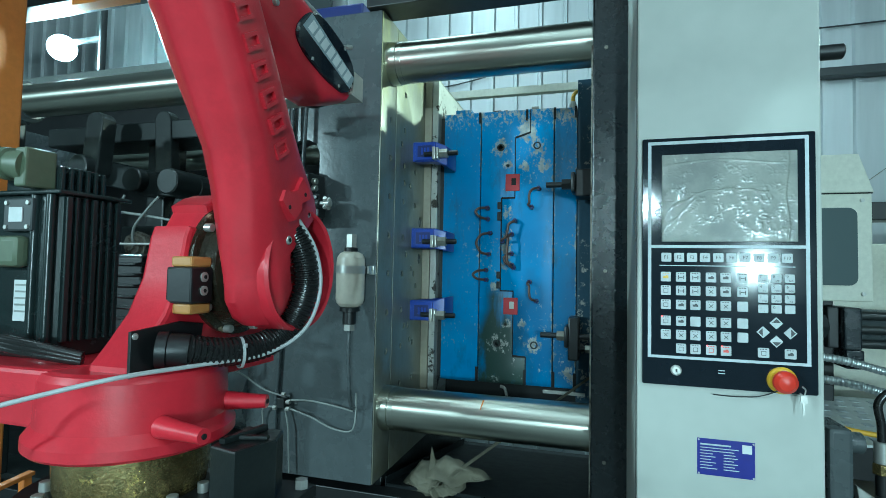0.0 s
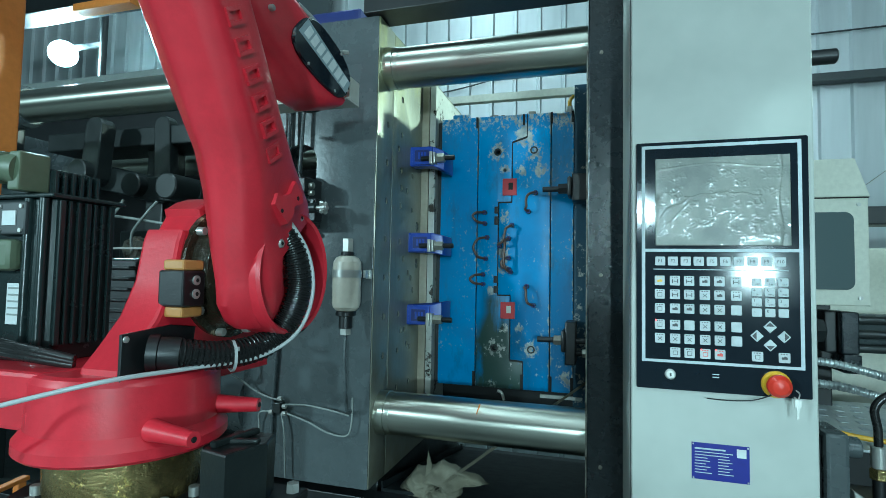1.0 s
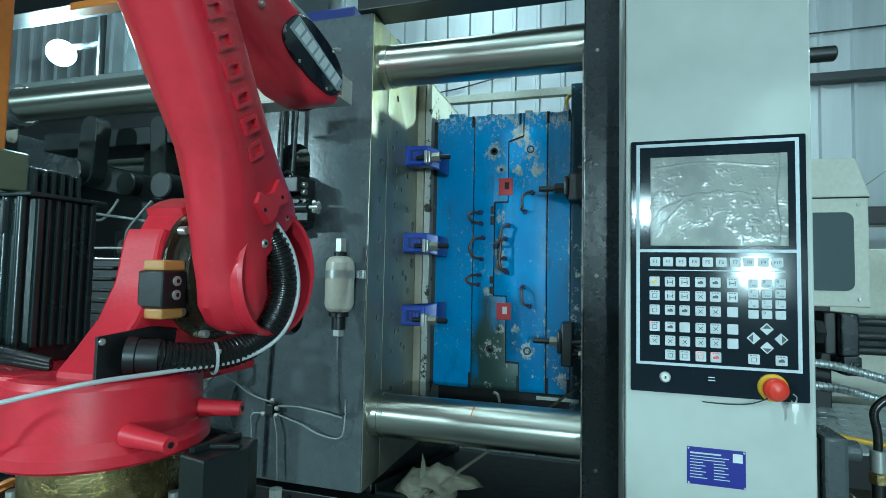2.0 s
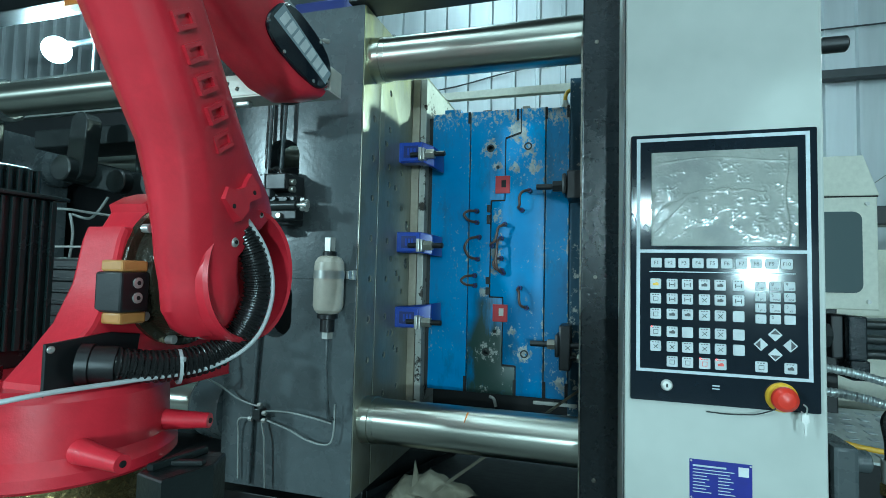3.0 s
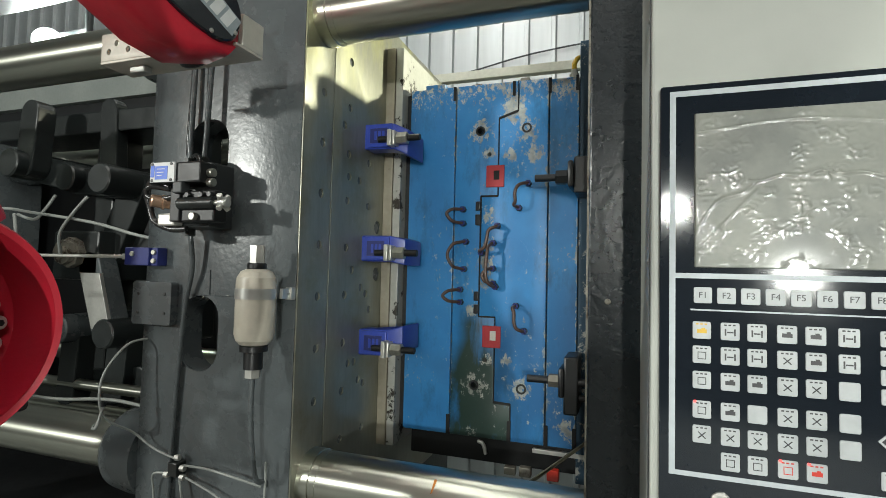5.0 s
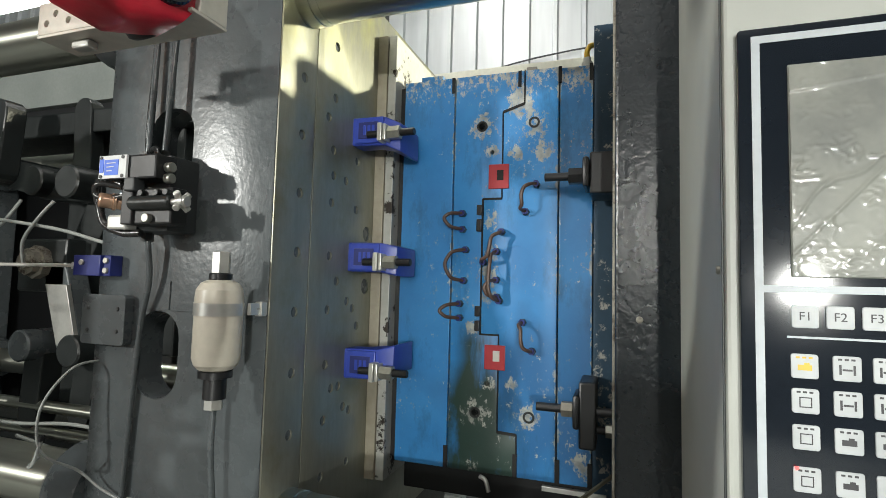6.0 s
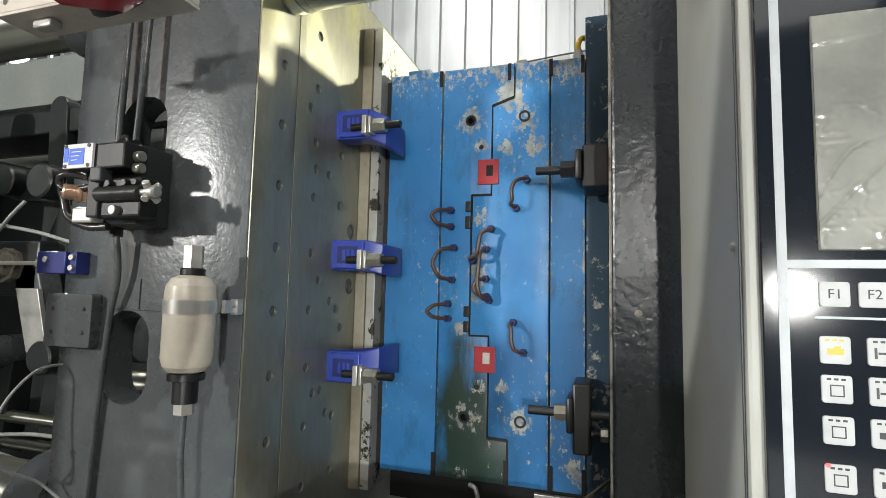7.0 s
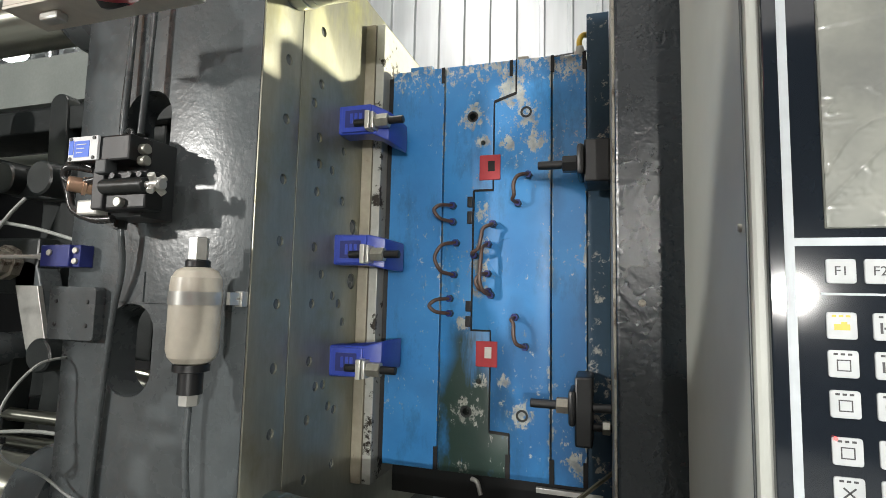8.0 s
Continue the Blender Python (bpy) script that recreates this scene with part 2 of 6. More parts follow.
def mold_paint(name, dirt):
    m, nt, p = nodes_of(name)
    col = mix(nt, ramp(nt, noise_tex(nt, 5, 6), 0.3, 0.7), (0.016, 0.165, 0.42), (0.034, 0.245, 0.55))
    col = mix(nt, ramp(nt, noise_tex(nt, 2.2, 3, stretch=(1.5, 1, 0.8)), 0.5, 0.62), col, (0.022, 0.13, 0.31))
    x, z = axis(nt, 0), axis(nt, 2)
    grime = ramp(nt, noise_tex(nt, 11, 9, 0.75, (1.3, 1, 0.5)), 0.52, 0.72)
    col = mix(nt, times(nt, grime, 0.7), col, (0.014, 0.07, 0.13))
    if dirt:
        low = times(nt, band(nt, z, 0.26, 0.16), ramp(nt, noise_tex(nt, 9, 7, 0.7, (1, 1, 0.6)), 0.25, 0.5))
        run = times(nt, times(nt, band(nt, z, 0.36, 0.3), band(nt, x, 0.02, -0.02)), times(nt, band(nt, x, -0.095, -0.055), ramp(nt, noise_tex(nt, 7, 6, 0.7, (3, 1, 0.4)), 0.3, 0.55)))
        col = mix(nt, times(nt, low, run, "ADD"), col, (0.018, 0.042, 0.034))
    # paint chips off at the top, along the plate joints and round the ports
    lift = times(nt, noise_tex(nt, 66, 10, 0.8, (1.2, 1, 0.8)), 0.62)
    lift = times(nt, lift, times(nt, noise_tex(nt, 4.5, 4), 0.22), "ADD")
    lift = times(nt, lift, times(nt, band(nt, z, 0.86, 0.96), 0.085), "ADD")
    for edge in (-0.1065, 0.1515, 0.228):
        off = nt.nodes.new("ShaderNodeMath")
        off.operation = "SUBTRACT"
        off.inputs[1].default_value = edge
        nt.links.new(x, off.inputs[0])
        away = nt.nodes.new("ShaderNodeMath")
        away.operation = "ABSOLUTE"
        nt.links.new(off.outputs[0], away.inputs[0])
        lift = times(nt, lift, times(nt, band(nt, away.outputs[0], 0.007, 0.002), 0.07), "ADD")
    for px, pz, r in PORTS:
        lift = times(nt, lift, times(nt, close_to(nt, px, pz, r), 0.1), "ADD")
    bare = ramp(nt, lift, 0.495, 0.512)
    steel = mix(nt, ramp(nt, noise_tex(nt, 30, 6), 0.35, 0.65), (0.2, 0.21, 0.19), (0.5, 0.51, 0.45))
    col = mix(nt, times(nt, bare, 0.92), col, steel)
    nt.links.new(col, p.inputs["Base Color"])
    rr = nt.nodes.new("ShaderNodeMapRange")
    rr.inputs["To Min"].default_value, rr.inputs["To Max"].default_value = 0.26, 0.55
    nt.links.new(noise_tex(nt, 16, 6), rr.inputs["Value"])
    nt.links.new(rr.outputs[0], p.inputs["Roughness"])
    bump(nt, p, times(nt, noise_tex(nt, 60, 6), times(nt, bare, -0.4), "ADD"), 0.35, 0.0015)
    return m


MOLD = mold_paint("blue_mold_paint", False)
MOLD_DIRTY = mold_paint("grimy_blue_mold_paint", True)


def plain(name, color, rough, metal=0.0):
    m, nt, p = nodes_of(name)
    p.inputs["Base Color"].default_value, p.inputs["Roughness"].default_value, p.inputs["Metallic"].default_value = (*color, 1), rough, metal
    return m, nt, p


GLASS_GREY, _nt, _p = plain("grey_window", (0.1, 0.125, 0.13), 0.12)
_m = noise_tex(_nt, 3, 3)
bump(_nt, _p, _m, 0.03, 0.01)
LED_RED, _nt, _p = plain("red_led", (0.8, 0.05, 0.05), 0.3)
_p.inputs["Emission Color"].default_value, _p.inputs["Emission Strength"].default_value = (1, 0.06, 0.06, 1), 3.0
GLOW, _nt, _p = plain("lamp_glass", (1, 1, 1), 0.3)
_p.inputs["Emission Color"].default_value, _p.inputs["Emission Strength"].default_value = (0.8, 0.97, 1.0, 1), 260.0

# creased protective film over the display
CHUTE = surface("oily_black_sheet", (0.006, 0.008, 0.009), (0.014, 0.018, 0.019), (0.4, 0.6), spec=0.25, relief=0.3, relief_scale=60)
FILM, _nt, _p = plain("creased_film_on_screen", (0.05, 0.055, 0.055), 0.42)
_w = _nt.nodes.new("ShaderNodeTexVoronoi")
_w.feature = "SMOOTH_F1"
_w.inputs["Scale"].default_value = 16
_c = _nt.nodes.new("ShaderNodeTexCoord")
_d = _nt.nodes.new("ShaderNodeMapping")
_d.inputs["Scale"].default_value = (0.7, 1, 1.5)
_nt.links.new(_c.outputs["Object"], _d.inputs["Vector"])
_nt.links.new(_d.outputs["Vector"], _w.inputs["Vector"])
_h = mix(_nt, 0.55, _w.outputs["Distance"], noise_tex(_nt, 11, 3, 0.5, (0.8, 1, 1.0)))
bump(_nt, _p, _h, 0.07, 0.006)
# pale mottled base colour, in place of the haze that the film reflects
_nt.links.new(mix(_nt, ramp(_nt, noise_tex(_nt, 12, 5), 0.35, 0.7), (0.14, 0.15, 0.135), (0.27, 0.28, 0.24)), _p.inputs["Base Color"])
_p.inputs["Coat Weight"].default_value = 0.6
_p.inputs["Coat Roughness"].default_value = 0.08

# ---- mesh helpers ----


def mesh_of(name, bm, smooth=20):
    me = bpy.data.meshes.new(name)
    bmesh.ops.recalc_face_normals(bm, faces=bm.faces)
    bm.to_mesh(me)
    bm.free()
    if smooth:
        me.polygons.foreach_set("use_smooth", [True] * len(me.polygons))
        me.set_sharp_from_angle(angle=radians(smooth))
    return me


def thing(name, label, category, group="", kind="", at=(0, 0, 0)):
    ob = new(name)
    ob.empty_display_size = 0.02
    ob.location = at
    return tagged(ob, label, category, group, kind)


def part(name, bm, material, parent, label="", smooth=20):
    ob = new(name, mesh_of(name, bm, smooth))
    ob.data.materials.append(material)
    if parent is not None:
        ob.parent = parent
        pos, up = Vector(parent.location), parent.parent
        while up is not None:
            pos += Vector(up.location)
            up = up.parent
        ob.location = (0, 0, 0)
        ob.data.transform(Matrix.Translation(-pos))
    return tagged(ob, label)


def solid(name, bm, material, label, category, group="", kind="", smooth=20):
    ob = new(name, mesh_of(name, bm, smooth))
    ob.data.materials.append(material)
    return tagged(ob, label, category, group, kind)


def box(x0, x1, y0, y1, z0, z1, bevel=0.002, bm=None, seg=2):
    bm = bm or bmesh.new()
    r = bmesh.ops.create_cube(bm, size=1)
    vs = r["verts"]
    for v in vs:
        v.co = ((x0 + x1) / 2 + v.co.x * (x1 - x0), (y0 + y1) / 2 + v.co.y * (y1 - y0), (z0 + z1) / 2 + v.co.z * (z1 - z0))
    if bevel:
        es = list({e for v in vs for e in v.link_edges})
        bmesh.ops.bevel(bm, geom=es, offset=bevel, segments=seg, affect="EDGES", profile=0.5)
    return bm


def frame_of(a, b):
    d = (Vector(b) - Vector(a))
    return d.length, Matrix.Translation(a) @ d.to_track_quat("Z", "Y").to_matrix().to_4x4()


def lathe(a, b, rings, seg=28, bm=None, caps=True):
    """Turned body: rings are (distance from a towards b, radius)."""
    bm, seg = bm or bmesh.new(), seg if seg <= 8 else max(seg, 20)
    _, m = frame_of(a, b)
    loops = []
    for h, r in rings:
        loops.append([bm.verts.new(m @ Vector((r * math.cos(2 * math.pi * k / seg), r * math.sin(2 * math.pi * k / seg), h))) for k in range(seg)])
    for p, q in zip(loops, loops[1:]):
        for k in range(seg):
            bm.faces.new((p[k], p[(k + 1) % seg], q[(k + 1) % seg], q[k]))
    if caps:
        bm.faces.new(loops[0][::-1])
        bm.faces.new(loops[-1])
    return bm


def cyl(a, b, r, seg=28, bevel=0.0, bm=None, r2=None):
    h = (Vector(b) - Vector(a)).length
    r2 = r if r2 is None else r2
    if bevel:
        return lathe(a, b, [(0, r - bevel), (bevel, r), (h - bevel, r2), (h, r2 - bevel)], seg, bm)
    return lathe(a, b, [(0, r), (h, r2)], seg, bm)


def hexnut(a, b, r, bm=None):
    return cyl(a, b, r, 6, r * 0.08, bm)


def smooth_path(points, steps=8):
    pts = [Vector(p) for p in points]
    out = []
    for i in range(len(pts) - 1):
        p0, p1, p2, p3 = pts[max(i - 1, 0)], pts[i], pts[i + 1], pts[min(i + 2, len(pts) - 1)]
        for k in range(steps):
            t = k / steps
            out.append(0.5 * (2 * p1 + (p2 - p0) * t + (2 * p0 - 5 * p1 + 4 * p2 - p3) * t * t + (3 * p1 - p0 - 3 * p2 + p3) * t ** 3))
    out.append(pts[-1])
    return out


def hose(points, r, seg=10, steps=8, ribs=0.0, bm=None):
    """A round hose along a smooth curve; ribs: pitch of corrugation in metres."""
    bm, seg = bm or bmesh.new(), max(seg, 20)
    path = smooth_path(points, steps)
    if ribs:
        fine = [path[0]]
        for p, q in zip(path, path[1:]):
            n = max(1, round((q - p).length / (ribs / 4)))
            fine += [p.lerp(q, k / n) for k in range(1, n + 1)]
        path = fine
    up = Vector((0.13, 0.21, 0.97))
    loops = []
    for i, p in enumerate(path):
        d = (path[min(i + 1, len(path) - 1)] - path[max(i - 1, 0)]).normalized()
        side = d.cross(up)
        if side.length < 0.05:
            side = d.cross(Vector((1, 0, 0)))
        side.normalize()
        up = side.cross(d).normalized()
        rr = r * (1.0 if not ribs else (1.0, 1.0, 0.86, 0.86)[i % 4])
        loops.append([bm.verts.new(p + rr * (math.cos(2 * math.pi * k / seg) * side + math.sin(2 * math.pi * k / seg) * up)) for k in range(seg)])
    for a, b in zip(loops, loops[1:]):
        for k in range(seg):
            bm.faces.new((a[k], a[(k + 1) % seg], b[(k + 1) % seg], b[k]))
    bm.faces.new(loops[0][::-1])
    bm.faces.new(loops[-1])
    return bm


def prism(outline, lo, hi, along="y", bevel=0.0, bm=None):
    """An outline extruded along an axis. Outline in (x, z) for y, (y, z) for x, (x, y) for z."""
    bm = bm or bmesh.new()

    def at(p, d):
        return {"y": (p[0], d, p[1]), "x": (d, p[0], p[1]), "z": (p[0], p[1], d)}[along]
    a = [bm.verts.new(at(p, lo)) for p in outline]
    b = [bm.verts.new(at(p, hi)) for p in outline]
    n = len(outline)
    fs = [bm.faces.new(a), bm.faces.new(b[::-1])]
    fs += [bm.faces.new((a[(k + 1) % n], a[k], b[k], b[(k + 1) % n])) for k in range(n)]
    bmesh.ops.recalc_face_normals(bm, faces=fs)
    if bevel:
        es = list({e for f in fs[:2] for e in f.edges})
        bmesh.ops.bevel(bm, geom=es, offset=bevel, segments=2, affect="EDGES", profile=0.5)
    return bm


def ring(a, b, r_out, r_in, seg=32, bm=None):
    h = (Vector(b) - Vector(a)).length
    return_bm = lathe(a, b, [(0, r_in), (0, r_out), (h, r_out), (h, r_in), (0, r_in)], seg, bm, caps=False)
    return return_bm


def round_rect(cx, cz, w, h, r, n=5):
    out = []
    for sx, sz, a0 in ((1, 1, 0), (-1, 1, 90), (-1, -1, 180), (1, -1, 270)):
        for k in range(n + 1):
            a = radians(a0 + 90 * k / n)
            out.append((cx + sx * (w / 2 - r) + r * math.cos(a), cz + sz * (h / 2 - r) + r * math.sin(a)))
    return out


def cut(ob, cutter):
    """Cuts a bmesh out of a thing's mesh."""
    tool = new("cutter", mesh_of("cutter", cutter, 0))
    mod = ob.modifiers.new("cut", "BOOLEAN")
    mod.operation, mod.object, mod.solver = "DIFFERENCE", tool, "EXACT"
    mod.use_self = True
    tool.matrix_world = ob.matrix_world
    bpy.context.view_layer.update()
    made = bpy.data.meshes.new_from_object(ob.evaluated_get(bpy.context.evaluated_depsgraph_get()))
    ob.modifiers.clear()
    old, keep = ob.data, list(ob.data.materials)
    ob.data = made
    bpy.data.meshes.remove(old)
    bpy.data.objects.remove(tool)
    ob.data.materials.clear()
    for m in keep:
        ob.data.materials.append(m)
    ob.data.polygons.foreach_set("use_smooth", [True] * len(ob.data.polygons))
    ob.data.set_sharp_from_angle(angle=radians(35))


def holes(spots, r, depth_from, depth_to, along="x", seg=14, bm=None):
    bm = bm or bmesh.new()
    for a, b in spots:
        if along == "x":
            cyl((depth_from, a, b), (depth_to, a, b), r, seg, bm=bm)
        else:
            cyl((a, depth_from, b), (a, depth_to, b), r, seg, bm=bm)
    return bm


def text_bm(words, size, x, y, z, centre=True):
    """Letters facing -y, standing at height z."""
    cu = bpy.data.curves.new("letters", "FONT")
    cu.body, cu.size, cu.extrude = words, size, 0.0002
    cu.align_x = "CENTER" if centre else "LEFT"
    cu.align_y = "CENTER"
    ob = new("letters", cu)
    bpy.context.view_layer.update()
    me = bpy.data.meshes.new_from_object(ob.evaluated_get(bpy.context.evaluated_depsgraph_get()))
    bpy.data.objects.remove(ob)
    bpy.data.curves.remove(cu)
    bm = bmesh.new()
    bm.from_mesh(me)
    bpy.data.meshes.remove(me)
    bm.transform(Matrix.Translation((x, y, z)) @ Matrix.Rotation(radians(90), 4, "X"))
    return bm


# ---- the hall ----
WALL_Y = 4.3


def ribbed(x0, x1, y, z0, z1, pitch=0.2, depth=0.03):
    bm = bmesh.new()
    prof, x = [], x0
    while x < x1:
        prof += [(x, 0), (x + pitch * 0.78, 0), (x + pitch * 0.82, -depth), (x + pitch * 0.96, -depth)]
        x += pitch
    low = [bm.verts.new((px, y + d, z0)) for px, d in prof]
    high = [bm.verts.new((px, y + d, z1)) for px, d in prof]
    for k in range(len(prof) - 1):
        bm.faces.new((low[k], low[k + 1], high[k + 1], high[k]))
    r = bmesh.ops.extrude_face_region(bm, geom=list(bm.faces))
    for v in (g for g in r["geom"] if isinstance(g, bmesh.types.BMVert)):
        v.co.y += 0.05
    return bm


solid("floor", box(-9, 9, -8, 5, -0.1, 0.0, 0), CONCRETE, "smooth grey concrete factory floor", "floor", kind="structure")
# roof and the three plain walls are unseen, added to close the hall
solid("ceiling", box(-9, 9, -8, 5, 6.2, 6.3, 0), DULL_SHEET, "unseen factory roof, kept dark to cut bounced light", "ceiling", kind="structure")
solid("wall_north", ribbed(-9, 9, WALL_Y, 0, 6.2), SHEET, "ribbed galvanised sheet metal hall wall", "wall", kind="structure", smooth=0)
solid("wall_south", box(-9, 9, -8.1, -8, 0, 6.2, 0), DULL_SHEET, "unseen hall wall, kept dark to cut bounced light", "wall", kind="structure")
solid("wall_west", box(-9.1, -9, -8, 5, 0, 6.2, 0), DULL_SHEET, "unseen hall wall, kept dark to cut bounced light", "wall", kind="structure")
solid("wall_east", box(9, 9.1, -8, 5, 0, 6.2, 0), DULL_SHEET, "unseen hall wall, kept dark to cut bounced light", "wall", kind="structure")
solid("trim", box(0.8, 9, WALL_Y - 0.12, WALL_Y - 0.035, 2.86, 2.92, 0.004), DARK_GREY, "dark grey steel wall rail", "rail", kind="structure")

# ---- moving platen ----
platen = thing("moving_platen", "dark grey painted moving platen of moulding machine", "machine platen", at=(-0.79, 1.7, 0.8))
PX0, PX1, PY0, PY1, PZ0, PZ1 = -1.0, -0.573, 1.42, 2.66, 0.84, 2.22
body = part("body", prism([(PY0, PZ0), (PY1, PZ0), (PY1, 2.05), (PY1 - 0.17, PZ1), (PY0, PZ1)], PX0, PX1 - 0.004, "x", 0.003), PAINT, platen)
cutter = prism(round_rect(-0.832, 1.352, 0.108, 0.17, 0.05), 1.3, 1.62, "y")
prism(round_rect(-0.826, 1.77, 0.11, 0.15, 0.05), 1.3, 1.62, "y", bm=cutter)
prism([(-1.05, 1.14), (-0.66, 1.14), (-0.66, 1.95), (-1.05, 1.95)], 1.485, 2.45, "y", bm=cutter)
cut(body, cutter)
face_cut = bmesh.new()
rows_z = [2.03 - 0.1175 * k for k in range(9)]
spots = [(1.497, z) for z in rows_z[1:]] + [(1.617, z) for z in rows_z] + [(1.727, z) for z in rows_z[2:]]
spots += [(1.592, 1.862), (1.622, 1.739), (1.676, 1.738), (1.65, 1.505), (1.70, 1.22), (1.645, 1.27), (1.675, 1.27), (1.75, 1.40), (1.545, 1.28), (1.70, 1.46)]
face_a = part("wear_plate", box(PX1 - 0.004, PX1, PY0 + 0.001, 1.5385, PZ0 + 0.002, PZ1 - 0.002, 0.0008), FACE, platen, "bare machined steel mould mounting face")
cut(face_a, holes([s for s in spots if s[0] < 1.53], 0.0105, PX1 - 0.05, PX1 + 0.02))
face_b = part("wear_plate", box(PX1 - 0.004, PX1, 1.5415, 2.4, PZ0 + 0.002, PZ1 - 0.002, 0.0008), FACE, platen, "bare machined steel mould mounting face")
bm = holes([s for s in spots if s[0] > 1.55], 0.0105, PX1 - 0.05, PX1 + 0.02)
holes([(1.787, 1.625), (1.787, 1.495)], 0.019, PX1 - 0.05, PX1 + 0.02, bm=bm)
cut(face_b, bm)
holes_back = holes(spots, 0.0105, PX1 - 0.06, PX1 - 0.001)
holes([(1.787, 1.625), (1.787, 1.495)], 0.019, PX1 - 0.06, PX1 - 0.001, bm=holes_back)
cut(body, holes_back)
part("weld_seam", box(-0.862, -0.576, 1.4175, 1.421, 1.4385, 1.4405, 0.0005), PAINT, platen)
part("weld_seam", box(-0.807, -0.805, 1.4175, 1.421, 1.44, 1.497, 0.0005), PAINT, platen)
cover = part("cover_plate", prism(round_rect(-0.957, 1.416, 0.118, 0.1, 0.008), 1.4, 1.4195, "y", 0.001), PAINT, platen, "grey square cover plate with four screws")
for sx in (-0.997, -0.917):
    for sz in (1.438, 1.394):
        part("screw", lathe((sx, 1.401, sz), (sx, 1.396, sz), [(0, 0.004), (0.002, 0.004), (0.003, 0.003)], 10), BLACK, cover)
for bz in (2.087, 1.041):
    for by in (1.5, 2.55):
        part("tie_bar_boss", lathe((-1.0, by, bz), (-1.12, by, bz), [(0, 0.105), (0.06, 0.105), (0.1, 0.098), (0.12, 0.085)], 36), PAINT, platen)

# ---- fixed platen ----
fixed = thing("fixed_platen", "black hammered-paint fixed platen beside the control cabinet", "machine platen", at=(0.2, 1.7, 0.6))
# the low rear step is unseen, added to let the rear lamp's light pass
part("body", prism([(1.42, 0.62), (2.66, 0.62), (2.66, 2.06), (1.7, 2.06), (1.7, 2.5), (1.42, 2.5)], 0.022, 0.42, "x", 0.004), PAINT_ROUGH, fixed)
part("wear_plate", box(0.018, 0.022, 1.43, 2.6, 0.7, 2.055, 0.0005), RUST, fixed, "bare worn steel mounting face")
for z in (2.04, 1.46, 0.98):
    part("screw", lathe((0.055, 1.421, z), (0.055, 1.417, z), [(0, 0.005), (0.003, 0.005), (0.004, 0.003)], 12), RUST, fixed)

# ---- tie bars ----
for by in (1.5, 2.55):
    for bz in (2.087, 1.041):
        t = thing("tie_bar", "polished steel tie bar with oily film", "tie bar", "tie bars", at=(-0.3, by, bz))
        part("bar", cyl((PX1, by, bz), (0.02, by, bz), 0.0615, 64), CHROME, t)
        part("collar", lathe((PX1, by, bz), (PX1 + 0.05, by, bz), [(0, 0.0645), (0.028, 0.0645), (0.029, 0.062), (0.033, 0.062), (0.034, 0.0632), (0.045, 0.0625)], 64), CHROME, t, "stepped steel collar at the platen")
        part("rear_bar", cyl((-3.3, by, bz), (-1.0, by, bz), 0.0615, 48), CHROME, t)
        if by < 2 and bz < 1.5:
            part("paint_mark", prism([(-0.262, 1.102), (-0.257, 1.102), (-0.268, 1.075), (-0.27, 1.075)], 1.4425, 1.447, "y"), ORANGE, t, "orange paint tick")
# top rail over the opening
solid("door_rail", box(-0.62, 0.02, 1.40, 1.5, 2.222, 2.34, 0.003), BLACK, "black steel top rail over the mould opening", "rail")
solid("motor_cover", box(-0.86, -0.68, 1.5, 1.62, 2.224, 2.3, 0.006), NAVY, "blue enamelled box on top of the platen", "box")

# ---- mould ----
MY0, MY1, MZ0, MZ1 = 1.845, 2.42, 1.066, 2.027
mould = thing("injection_mould", "worn blue steel injection mould clamped between platens", "mould", at=(-0.26, 2.1, 1.066))
p1 = part("clamp_half_plate", box(-0.504, -0.3685, MY0, MY1, MZ0, MZ1, 0.0015), MOLD, mould)
seam = [(-0.191, MZ1), (-0.191, 1.945), (-0.243, 1.928), (-0.243, 1.716), (-0.289, 1.714), (-0.291, 1.388), (-0.245, 1.387), (-0.245, 1.163), (-0.2, 1.161), (-0.199, MZ0)]
p2 = part("cavity_plate", prism([(-0.3645, MZ0), *[(x - 0.0018, z) for x, z in seam[::-1]], (-0.3645, MZ1)], MY0 + 0.0006, MY1, "y", 0.001), MOLD_DIRTY, mould, "grimy blue cavity plate")
p3 = part("core_plate", prism([(-0.1105, MZ1), *[(x + 0.0018, z) for x, z in seam], (-0.1105, MZ0)], MY0 + 0.001, MY1, "y", 0.001), MOLD, mould)
p4 = part("back_plate", box(-0.1065, -0.032, MY0 + 0.002, MY1, MZ0, MZ1 - 0.003, 0.0015), MOLD, mould)
cut(p2, holes([(-0.295, 1.896), (-0.299, 1.203)], 0.0125, 1.8, 1.9, "y", 20, holes([(-0.269, 1.83), (-0.271, 1.272)], 0.006, 1.8, 1.9, "y")))
cut(p3, holes([(-0.167, 1.897), (-0.171, 1.204)], 0.0125, 1.8, 1.9, "y", 20, holes([(-0.209, 1.829), (-0.146, 1.829), (-0.214, 1.273), (-0.15, 1.272)], 0.006, 1.8, 1.9, "y")))
for k, ((xa, za), (xb, zb)) in enumerate(zip(seam, seam[1:])):
    h = 0.0034 if k in (1, 7) else 0.0017
    part("parting_gap", box(min(xa, xb) - h * 0.6, max(xa, xb) + h * 0.6, MY0 - 0.0004, MY0 + 0.002, min(za, zb) - h, max(za, zb) + h, 0) if k not in (1, 7) else
         prism([(xa, za + h), (xa, za - h), (xb, zb - h), (xb, zb + h)], MY0 - 0.0006, MY0 + 0.002, "y"), GROOVE, mould, smooth=0)
